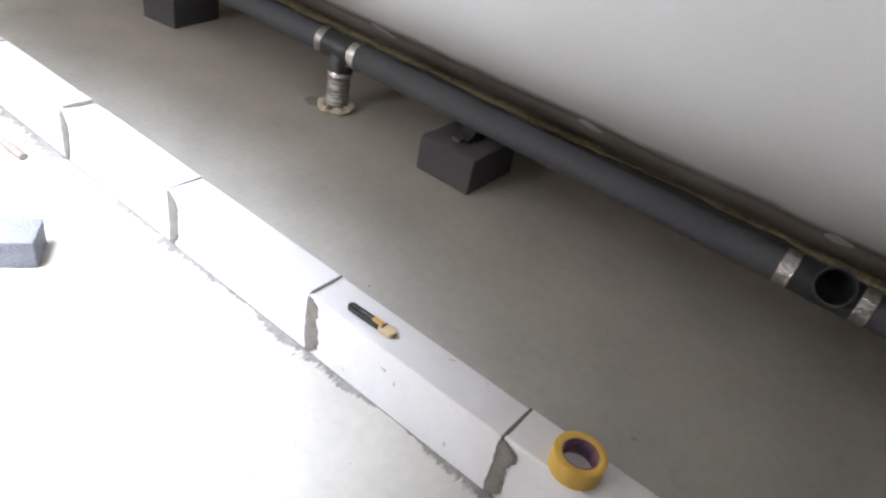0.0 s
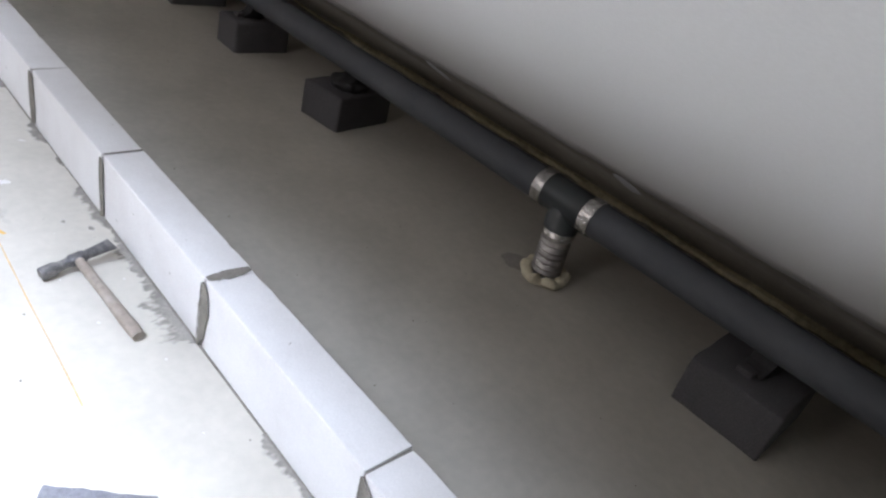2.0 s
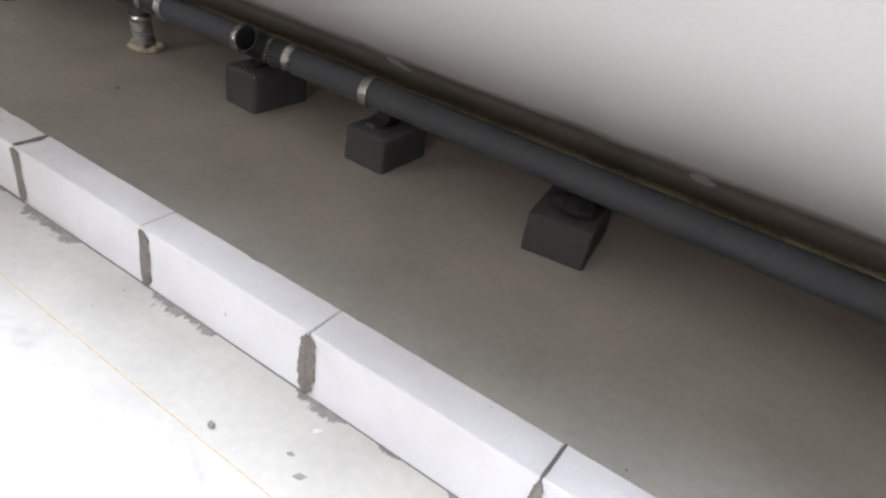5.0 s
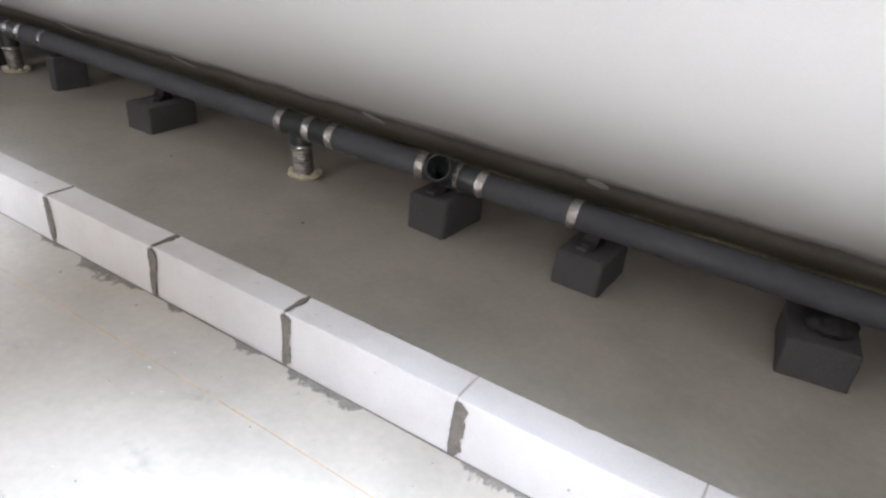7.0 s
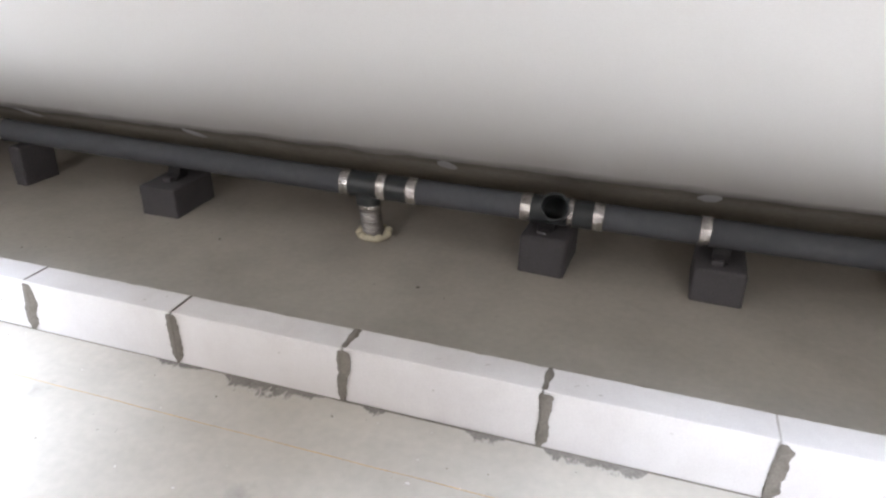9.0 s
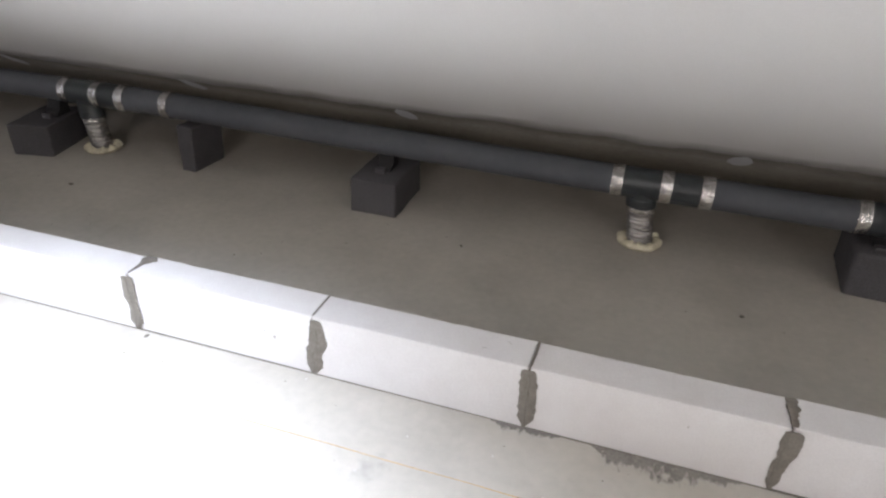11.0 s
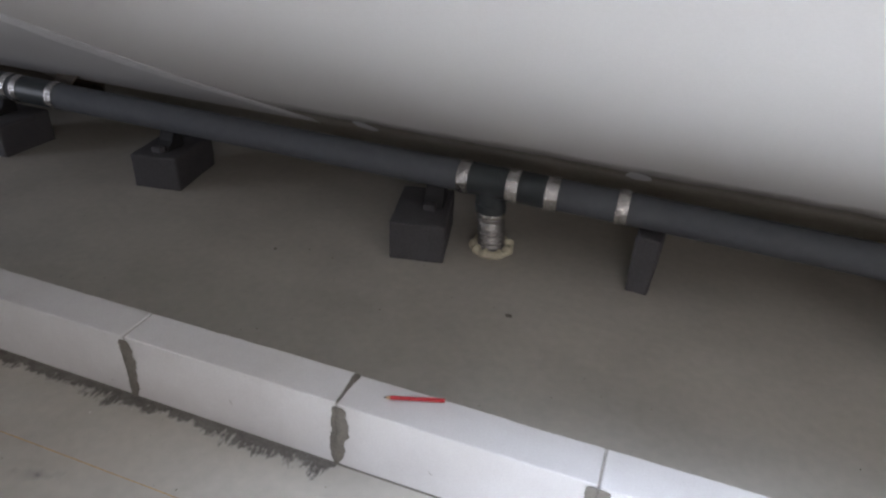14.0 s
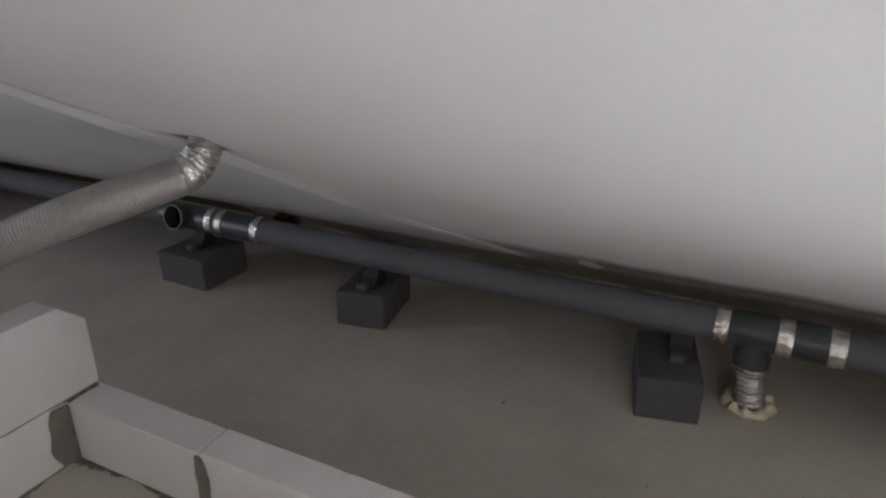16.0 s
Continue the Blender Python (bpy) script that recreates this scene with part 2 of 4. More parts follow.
GLASS = bpy.data.materials.new("window_glass")
GLASS.use_nodes = True
g = GLASS.node_tree.nodes["Principled BSDF"]
g.inputs["Transmission Weight"].default_value, g.inputs["Roughness"].default_value = 1.0, 0.0


# ---------------------------------------------------------------- helpers
def mesh_of(bm, mat, smooth=False):
    bmesh.ops.recalc_face_normals(bm, faces=bm.faces)
    me = bpy.data.meshes.new("mesh")
    bm.to_mesh(me)
    bm.free()
    me.materials.append(mat)
    if smooth:
        me.polygons.foreach_set("use_smooth", [True] * len(me.polygons))
        me.set_sharp_from_angle(angle=radians(40))
    return me


def part(name, bm, mat, parent=None, label="", smooth=False, m=None):
    me = bm if isinstance(bm, bpy.types.Mesh) else mesh_of(bm, mat, smooth)
    ob = new(name, me)
    if parent:
        ob.parent = parent
    if m is not None:
        ob.matrix_basis = m
    return tagged(ob, label)


def base(name, m, label, category, group="", kind=""):
    ob = new(name)
    ob.empty_display_size = 0.05
    ob.matrix_world = m
    return tagged(ob, label, category, group, kind)


def box(bm, lo, hi, bevel=0.0, seg=2, jitter=0.0, rng=None):
    m = Matrix.Translation([(a + b) / 2 for a, b in zip(lo, hi)]) @ Matrix.Diagonal([*[b - a for a, b in zip(lo, hi)], 1])
    v = bmesh.ops.create_cube(bm, size=1, matrix=m)["verts"]
    if jitter:
        for w in v:
            w.co += Vector([rng.uniform(-jitter, jitter) for _ in range(3)])
    if bevel:
        bmesh.ops.bevel(bm, geom=list({e for w in v for e in w.link_edges}), offset=bevel, segments=seg, profile=0.5, affect="EDGES")
    return bm


def lathe(bm, rings, axis, steps=40, cap=(True, True), wob=None):
    """Rings of (distance along axis matrix z, radius) joined into a turned shape, placed by the matrix axis."""
    rows = []
    for k, (d, r) in enumerate(rings):
        row = []
        for i in range(steps):
            a = 2 * math.pi * i / steps
            rr = r + (wob(k, i) if wob else 0)
            row.append(bm.verts.new(axis @ Vector((rr * math.cos(a), rr * math.sin(a), d))))
        rows.append(row)
    for a, b in zip(rows, rows[1:]):
        for i in range(steps):
            bm.faces.new((a[i], a[(i + 1) % steps], b[(i + 1) % steps], b[i]))
    if cap[0]:
        bm.faces.new(rows[0])
    if cap[1]:
        bm.faces.new(rows[-1])
    return bm


def tube(bm, points, radii, steps=20, squash=1.0, cap=True):
    """A round bar along points, with a radius at each."""
    rows = []
    for k, p in enumerate(points):
        d = (points[min(k + 1, len(points) - 1)] - points[max(k - 1, 0)]).normalized()
        side = d.cross(Vector((0, 0, 1)))
        side = side.normalized() if side.length > 1e-4 else Vector((1, 0, 0))
        up = side.cross(d).normalized()
        rows.append([bm.verts.new(p + radii[k] * (math.cos(a) * side + squash * math.sin(a) * up)) for a in [2 * math.pi * i / steps for i in range(steps)]])
    for a, b in zip(rows, rows[1:]):
        for i in range(steps):
            bm.faces.new((a[i], a[(i + 1) % steps], b[(i + 1) % steps], b[i]))
    if cap:
        bm.faces.new(rows[0])
        bm.faces.new(rows[-1])
    return bm


def ribbon(bm, left, right, up):
    """A thin patch between two edge lines, raised by the vector up."""
    rows = []
    for a, b in zip(left, right):
        rows.append([bm.verts.new(p) for p in (a, a.lerp(b, 0.12) + up, a.lerp(b, 0.5) + 1.3 * up, a.lerp(b, 0.88) + up, b)])
    for p, q in zip(rows, rows[1:]):
        for i in range(4):
            bm.faces.new((p[i], p[i + 1], q[i + 1], q[i]))
        bm.faces.new((p[4], p[0], q[0], q[4]))
    for r in (rows[0], rows[-1]):
        bm.faces.new(r)
    return bm


def brushed(inner, outer, up=Vector((0, 0, 1))):
    """A thin layer between two lines, with v running from the inner to the outer one."""
    bm = bmesh.new()
    uv = bm.loops.layers.uv.new("UVMap")
    rows = [[bm.verts.new(a.lerp(b, v) + up * (0.0020 - 0.0012 * v)) for v in (0, 0.35, 0.7, 1)] for a, b in zip(inner, outer)]
    for p, q in zip(rows, rows[1:]):
        for i in range(3):
            face = bm.faces.new((p[i], p[i + 1], q[i + 1], q[i]))
            for loop, v in zip(face.loops, (i, i + 1, i + 1, i)):
                loop[uv].uv = (0.5, (0, 0.35, 0.7, 1)[v])
    return bm


def wave(x, seed, scale=1.0):
    return noise.noise(Vector((x * scale, seed * 7.31, 0.5)))


# ---------------------------------------------------------------- floor, ceiling, walls
bm = box(bmesh.new(), (X_LEFT, Y_BACK, -0.2), (X_RIGHT, 2.1, 0.0))
tagged(part("floor", bm, SCREED), "bare grey concrete screed floor with pale stains", "floor", kind="structure")

# sloping ceiling, with openings for the roof windows and the duct
S_TOP = (FOOT[0] - Y_BACK) / COS
HOLE_X, HOLE_S = (-9.383, -9.185), (1.155, 1.335)
cuts = [(a, b, *WIN_S) for a, b in ROOF_WINDOWS] + [(*HOLE_X, *HOLE_S)]
xs = sorted({X_LEFT, X_RIGHT, *[c for k in cuts for c in k[:2]]})
ss = sorted({S_FOOT, S_TOP, *[c for k in cuts for c in k[2:]]})
bm = bmesh.new()
grid = {(i, j): bm.verts.new(on_slope(x, s)) for i, x in enumerate(xs) for j, s in enumerate(ss)}
for i in range(len(xs) - 1):
    for j in range(len(ss) - 1):
        mx, ms = (xs[i] + xs[i + 1]) / 2, (ss[j] + ss[j + 1]) / 2
        if not any(a < mx < b and c < ms < d for a, b, c, d in cuts):
            bm.faces.new((grid[i, j], grid[i + 1, j], grid[i + 1, j + 1], grid[i, j + 1]))
ext = bmesh.ops.extrude_face_region(bm, geom=list(bm.faces))
bmesh.ops.translate(bm, vec=Vector((0, SIN, COS)) * 0.14, verts=[v for v in ext["geom"] if isinstance(v, bmesh.types.BMVert)])
tagged(part("ceiling", bm, PAINT), "white painted sloping attic ceiling of plasterboard", "ceiling", kind="structure")

# unseen slab and low wall, added to stop sky leaking in behind the ceiling
bm = bmesh.new()
for off in (-0.141, -0.18):
    for s in (-0.60, 0.30):
        for x in (X_LEFT, X_RIGHT):
            bm.verts.new(on_slope(x, s, off))
bmesh.ops.convex_hull(bm, input=bm.verts)
tagged(part("eave_sky_block", bm, DARKWALL), "dark unseen slab keeping sky light out at the eave", "eave", kind="structure")
tagged(part("wall_eave", box(bmesh.new(), (X_LEFT, 1.97, 0), (X_RIGHT, 2.1, 0.16)), DARKWALL), "dark unseen wall closing the gap behind the eave", "wall", kind="structure")
tagged(part("wall_end_right", box(bmesh.new(), (X_RIGHT, Y_BACK - 0.12, 0), (X_RIGHT + 0.12, 2.1, 3.1)), WALLS), "plain rendered attic wall", "wall", kind="structure")


def pierced(name, lo, hi, openings, along, sill=SILL, head=HEAD):
    """A wall of solid piers, sills and lintels round its window openings; along: 0 runs in x, 1 in y."""
    bm = bmesh.new()
    at = lo[along]
    for a, c in sorted(openings) + [(hi[along], None)]:
        for z0, z1, e0, e1 in [(lo[2], hi[2], at, a)] + ([(lo[2], sill, a, c), (head, hi[2], a, c)] if c is not None else []):
            p, q = list(lo), list(hi)
            p[along], q[along], p[2], q[2] = e0, e1, z0, z1
            box(bm, p, q)
        at = c
    tagged(part(name, bm, WALLS), "plain rendered attic wall with window openings", "wall", kind="structure")


# the unseen back wall closes the room and holds the added windows
pierced("wall_back", (X_LEFT, Y_BACK - 0.12, 0), (X_RIGHT, Y_BACK, 3.1), BACK_FILL_WINDOWS, 0)
pierced("wall_end_left", (X_LEFT - 0.12, Y_BACK, 0), (X_LEFT, 2.1, 3.1), [GABLE_WINDOW], 1, GABLE_SILL, GABLE_HEAD)


def window(name, m, w, h, label):
    """A framed pane of half width w and half height h in the plane of the matrix m."""
    win = base(name, Matrix.Identity(4), label, "window", kind="structure")
    for lo, hi in (((-w, -h, -0.03), (w, -h + 0.05, 0.03)), ((-w, h - 0.05, -0.03), (w, h, 0.03)),
                   ((-w, -h + 0.05, -0.03), (-w + 0.05, h - 0.05, 0.03)), ((w - 0.05, -h + 0.05, -0.03), (w, h - 0.05, 0.03))):
        part("window_frame", box(bmesh.new(), lo, hi, 0.004), FRAME, win, m=m)
    pane = part("pane", box(bmesh.new(), (-w + 0.05, -h + 0.05, -0.004), (w - 0.05, h - 0.05, 0.004)), GLASS, win, m=m)
    pane.visible_shadow = False


mid_z, half_h = (SILL + HEAD) / 2, (HEAD - SILL) / 2
for k, (xa, xb) in enumerate(ROOF_WINDOWS):
    window(f"window_{k + 1}", Matrix.Translation(on_slope((xa + xb) / 2, sum(WIN_S) / 2, -0.14)) @ pose(0, 0, 0, -30.4), (xb - xa) / 2, (WIN_S[1] - WIN_S[0]) / 2, "white framed roof window in the sloping ceiling")
for k, (xa, xb) in enumerate(BACK_FILL_WINDOWS):
    window(f"window_{k + 4}", pose((xa + xb) / 2, Y_BACK - 0.09, mid_z, 90), (xb - xa) / 2, half_h, "unseen white framed window added in the attic wall for fill light")
window("window_6", pose(X_LEFT - 0.09, sum(GABLE_WINDOW) / 2, (GABLE_SILL + GABLE_HEAD) / 2, 90, 0, 90), (GABLE_WINDOW[1] - GABLE_WINDOW[0]) / 2, (GABLE_HEAD - GABLE_SILL) / 2, "white framed window in the end wall")

# the grey board below an oblique seam at the far end, with a filler stripe along the seam
seam = [(-8.686, 0.078), (-8.916, 0.378), (-9.026, 0.518), (-9.146, 0.858), (-9.266, 1.188), (-9.366, 1.268), (-9.466, 1.458), (-9.566, 1.678), (-9.816, 2.218)]
bm = bmesh.new()
low = [bm.verts.new(on_slope(x, s, 0.003)) for k, (x, s) in enumerate(seam)]
foot = [bm.verts.new(on_slope(x, 0.0 + 0.02 * k, 0.004 + 0.004 * k)) for k, x in enumerate((-8.686, -9.1, -9.5, -9.9, -10.4, -11.0, -11.6, -12.2, X_LEFT))]
for k in range(len(seam) - 1):
    bm.faces.new((low[k], low[k + 1], foot[k + 1], foot[k]))
ext = bmesh.ops.extrude_face_region(bm, geom=list(bm.faces))
bmesh.ops.translate(bm, vec=Vector((0, SIN, COS)) * 0.012, verts=[v for v in ext["geom"] if isinstance(v, bmesh.types.BMVert)])
tagged(part("ceiling_board", bm, BOARD), "grey board meeting the ceiling at an oblique seam", "ceiling board", kind="structure")

bm = bmesh.new()
line = [Vector((*p, 0)) for p in seam]
dense = [line[k].lerp(line[k + 1], f / 8) for k in range(len(line) - 1) for f in range(8)]
up = Vector((0, -SIN, -COS)) * 0.002
ribbon(bm, [on_slope(p.x + 0.012 * wave(p.y, 3, 9), p.y, 0.002) for p in dense],
       [on_slope(p.x - (0.13 + 0.06 * wave(p.y, 5, 6)) * min(1, 0.25 + p.y), p.y - 0.06, 0.005) for p in dense], up)
tagged(part("filler_seam", bm, SMEARED, smooth=True), "pale joint filler smeared along the ceiling seam", "filler", kind="structure")

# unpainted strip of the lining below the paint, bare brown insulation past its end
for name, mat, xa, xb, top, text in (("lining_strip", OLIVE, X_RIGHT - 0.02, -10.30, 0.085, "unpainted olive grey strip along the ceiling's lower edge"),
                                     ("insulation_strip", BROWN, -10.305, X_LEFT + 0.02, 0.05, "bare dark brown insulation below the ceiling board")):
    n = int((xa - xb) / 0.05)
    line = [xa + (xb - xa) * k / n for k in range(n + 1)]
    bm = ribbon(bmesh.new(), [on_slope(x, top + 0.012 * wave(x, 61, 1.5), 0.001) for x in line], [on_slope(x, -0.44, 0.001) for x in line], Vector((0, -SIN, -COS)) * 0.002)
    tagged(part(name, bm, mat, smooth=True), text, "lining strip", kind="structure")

# painted fade above the unpainted strip, imitating the soft shade low on the ceiling
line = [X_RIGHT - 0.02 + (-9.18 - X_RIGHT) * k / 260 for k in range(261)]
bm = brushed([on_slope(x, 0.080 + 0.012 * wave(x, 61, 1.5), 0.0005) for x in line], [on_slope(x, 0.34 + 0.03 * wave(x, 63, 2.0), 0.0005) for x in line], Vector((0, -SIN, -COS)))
tagged(part("ceiling_shade_fade", bm, SHADE_FADE), "thin uneven fade painted as shade above the bare strip", "paint edge", kind="structure")

# short vent stub through the lining behind the pipe
stub = base("vent_stub", Matrix.Translation((-9.85, 1.325, 0.262)) @ look((0, 0, 0), (-1, 0.42, 0.06)), "short grey-brown pipe stub coming out of the ceiling lining", "pipe stub")
part("sleeve", lathe(bmesh.new(), [(-0.16, 0.080), (0.0, 0.080), (0.003, 0.077), (0.003, 0.072), (0.0, 0.070), (-0.16, 0.070), (-0.16, 0.080)], Matrix.Identity(4), 40, (False, False)), STUB, stub, smooth=True)
# dark disc in place of the open sleeve's shaded inside
part("dark_hollow", lathe(bmesh.new(), [(-0.15, 0.0695), (-0.10, 0.0695)], Matrix.Identity(4), 40), BROWN, stub, "dark brown disc standing in for the shaded hollow")

# dabs of filler along the ceiling's lower edge
for x, s in ((0.35, 0.10), (-0.55, 0.10), (-1.60, 0.10), (-2.53, 0.10), (-3.79, 0.10), (-4.93, 0.10), (-6.28, 0.095), (-7.35, 0.10), (-8.42, 0.10), (-9.35, 0.07), (-10.15, 0.10)):
    bm = bmesh.new()
    n = 14
    rim = [bm.verts.new(on_slope(x + 0.046 * math.cos(a) * (1 + 0.25 * wave(a, x, 2)), s + 0.03 + 0.085 * math.sin(a) * (1 + 0.3 * wave(a, x + 3, 2)), 0.0028)) for a in [2 * math.pi * i / n for i in range(n)]]
    mid = bm.verts.new(on_slope(x, s + 0.03, 0.006))
    for i in range(n):
        bm.faces.new((rim[i], rim[(i + 1) % n], mid))
    bm.faces.new(rim)
    tagged(part("filler_dab", bm, FILLER, smooth=True), "small white filler dab on the ceiling's lower edge", "filler dab", "filler dabs", kind="structure")

# ragged foam bead along the ceiling's lower edge
bm = bmesh.new()
pts, rad = [], []
for i in range(520):
    x = X_RIGHT - 0.2 - i * 0.0335
    thin = (0.55 if -8.6 < x < -5.0 else 0.85) * (0.35 if wave(x, 10, 1.4) > 0.22 else 1.0)
    pts.append(Vector((x, 1.800 + 0.022 * wave(x, 1, 3) + 0.013 * wave(x, 2, 13), 0.040 + 0.010 * wave(x, 4, 2.5) + 0.005 * wave(x, 6, 16))))
    rad.append((0.029 + 0.014 * wave(x, 8, 5) + 0.009 * wave(x, 9, 21)) * thin)
tube(bm, pts, rad, 9, 0.8)
tagged(part("foam_seam", bm, WOOL, smooth=True), "ragged olive sealing foam where the ceiling meets the floor", "foam seam", kind="structure")

# ---------------------------------------------------------------- low wall of aerated concrete blocks
rng = random.Random(4)
wall = base("wall_low", Matrix.Identity(4), "low wall of white aerated concrete blocks with grey mortar", "block wall", kind="structure")
STEP = BLOCK + JOINT


def block(x0, x1, y0, y1, z0, z1):
    dy, dz = rng.uniform(-0.0025, 0.0025), rng.uniform(-0.002, 0.002)
    bm = box(bmesh.new(), (x0, y0 + dy, z0), (x1, y1 + dy, z1 + dz), 0.003, 2, 0.001, rng)
    axis = 0 if x1 - x0 > y1 - y0 else 1
    rows = [e for e in bm.edges if abs(e.verts[0].co[axis] - e.verts[1].co[axis]) > 0.3]
    bmesh.ops.subdivide_edges(bm, edges=rows, cuts=47)
    side = 1 - axis
    lo, hi = (y0 + dy, y1 + dy) if side == 1 else (x0, x1)
    for v in bm.verts:
        if v.co.z > z1 - 0.008 and min(v.co[side] - lo, hi - v.co[side]) < 0.006:
            chip = max(0.0, noise.noise(v.co * 17 + Vector((0, 0, x0))) - 0.34) * 0.006 + 0.0005 * noise.noise(v.co * 120)
            v.co.z -= chip
            v.co[side] += chip * (1 if v.co[side] - lo < hi - v.co[side] else -1)
    return part("block", bm, AAC, wall)


for k in range(-4, 16):
    block(-STEP * k - STEP + JOINT / 2 if k < 15 else -9.685, -STEP * k - JOINT / 2, 0.0, DEEP, 0.0, HIGH)
    flush = k in (5, 6, 12, 13, 14, 15)
    part("mortar_bed", box(bmesh.new(), (-STEP * k - JOINT / 2, 0.004, 0.0), (-STEP * k + JOINT / 2, DEEP - 0.004, HIGH - (0.0012 if flush else 0.005))), SMUDGE if flush else MORTAR, wall)
# the return wall: two courses, the upper one with a cut corner
for y1, y0 in ((-0.004, -0.604), (-0.609, -1.209), (-1.214, -1.8)):
    block(-9.685, -9.582, y0, y1, 0.0, HIGH)
for y1, y0 in ((0.110, -0.49), (-0.495, -1.095), (-1.10, -1.7)):
    if y1 > 0:
        bm = bmesh.new()
        side = [(y0, 0.203), (y1, 0.203), (y1, 0.415), (0.034, 0.481), (y0, 0.478)]
        a, b = [[bm.verts.new((x, y, z)) for y, z in side] for x in (-9.685, -9.580)]
        bm.faces.new(a), bm.faces.new(b)
        for i in range(5):
            bm.faces.new((a[i], a[(i + 1) % 5], b[(i + 1) % 5], b[i]))
        bmesh.ops.bevel(bm, geom=list(bm.edges), offset=0.003, segments=2, profile=0.5, affect="EDGES")
        part("block", bm, AAC, wall)
    else:
        block(-9.685, -9.580, y0, y1, 0.203, 0.478)
part("mortar_bed", box(bmesh.new(), (-9.681, -1.75, HIGH - 0.001), (-9.585, 0.104, 0.204)), MORTAR, wall)

# mortar struck over the joints: (joint, width on the face, share left of the joint, belly, place of the dark core, width on the top in front, at the back)
NEAR = [(-1, .030, .25, .2, .1, 0, 0), (0, .044, .15, .1, .06, .007, .006), (1, .042, .10, .15, .06, .006, .005), (2, .040, .12, .35, .08, 0, 0), (3, .034, .15, .25, .08, .044, .044),
        (4, .024, .30, .2, .2, .004, .004), (5, .046, .45, .2, .5, 0, 0), (6, .045, .25, .1, .10, 0, 0)]
FAR = [(7, .034, .25, .0, .10, .022, .030), (8, .040, .45, .2, .25, .036, .050), (9, .050, .48, .35, .5, .004, .009), (10, .046, .40, .05, .45, .003, 0), (11, .040, .50, .1, .42, .006, .084),
       (12, .048, .42, .1, .40, 0, 0), (13, .042, .35, .2, .3, .003, .030), (14, .039, .40, .25, .3, 0, 0), (15, .038, .45, .3, .7, 0, 0)]
STRUCK_TWICE = {8: 0.004, 10: 0.014, 11: -0.009, 12: -0.006, 13: 0.008}     # sideways step between two strokes of the trowel
for k, wide, share, belly, core, front, back in NEAR + FAR:
    x = -STEP * k
    lean = rng.uniform(-0.006, 0.004)
    L, R, crack = [], [], []
    for i in range(71):
        f = i / 70
        z = 0.004 + (HIGH - 0.010) * f
        ends = min(1.0, 0.35 + 4.5 * f, (0.62 + 16 * (1 - f)) if k > 6 else (0.30 + 7 * (1 - f))) * (1 - belly + belly * 1.25 * math.sin(math.pi * (0.05 + 0.9 * f)))
        w = wide * (1.02 + 0.34 * wave(z, k, 13) + 0.20 * wave(z, k + 40, 55)) * ends
        c = x + lean * (1 - f) + 0.005 * wave(z, k + 80, 9) + STRUCK_TWICE.get(k, 0) * (min(1, max(0, 7 * (f - 0.42))) - 0.5)
        L.append(Vector((c - share * w + 0.0022 * wave(z, k + 60, 120) + 0.0010 * wave(z, k + 65, 300), -0.0028, z)))
        R.append(Vector((c + (1 - share) * w + 0.0034 * wave(z, k + 90, 100) + 0.0014 * wave(z, k + 95, 300), -0.0028, z)))
        a = L[-1].lerp(R[-1], min(0.85, max(0.03, core + 0.10 * wave(z, k + 75, 16))))
        crack.append((a + Vector((-0.001, -0.0035, 0)), a + Vector((0.003 + 0.004 * wave(z, k + 70, 40), -0.0035, 0))))
    smear = part("mortar_smear", ribbon(bmesh.new(), L, R, Vector((0, -0.0022, 0))), STRUCK, wall, smooth=True)
    part("crack", ribbon(bmesh.new(), [a for a, b in crack], [b for a, b in crack], Vector((0, -0.0006, 0))), MORTAR, smear, smooth=True)
    if front or back:
        L, R = [], []
        for i in range(31):
            f = i / 30
            w = (front * (1 - f) + back * f ** 2.2) * (0.80 + 0.5 * wave(f, k + 20, 4) + 0.2 * wave(f, k + 50, 14)) * math.sin(math.pi * (0.06 + 0.88 * f)) ** 0.5
            y = 0.004 + (DEEP - 0.008) * f
            L.append(Vector((x - 0.35 * w, y, HIGH + 0.0025)))
            R.append(Vector((x + 0.65 * w + 0.004 + 0.0012 * wave(f, k + 55, 30), y, HIGH + 0.0025)))
        part("mortar_smear", ribbon(bmesh.new(), L, R, Vector((0, 0, 0.0018))), STRUCK, wall, smooth=True)
# grey smudges and scrapes on the blocks
for x, z, w, h in ((-0.335, 0.135, 0.016, 0.010), (-0.300, 0.115, 0.010, 0.016), (-0.13, 0.05, 0.008, 0.020), (-6.17, 0.10, 0.010, 0.014), (-6.20, 0.115, 0.005, 0.006), (-4.55, 0.12, 0.007, 0.006), (-2.2, 0.14, 0.008, 0.006), (-3.3, 0.09, 0.008, 0.010)):
    n = 9
    L = [Vector((x - w * (0.5 + 0.5 * wave(i, x, .7)) * math.sin(math.pi * (i + .4) / n), -0.0032, z + h * (i / (n - 1) - 0.5))) for i in range(n)]
    R2 = [Vector((x + w * (0.5 + 0.5 * wave(i, x + 5, .7)) * math.sin(math.pi * (i + .4) / n), -0.0032, z + h * (i / (n - 1) - 0.5))) for i in range(n)]
    part("smudge", ribbon(bmesh.new(), L, R2, Vector((0, -0.0006, 0))), SMUDGE, wall, "grey smudge")

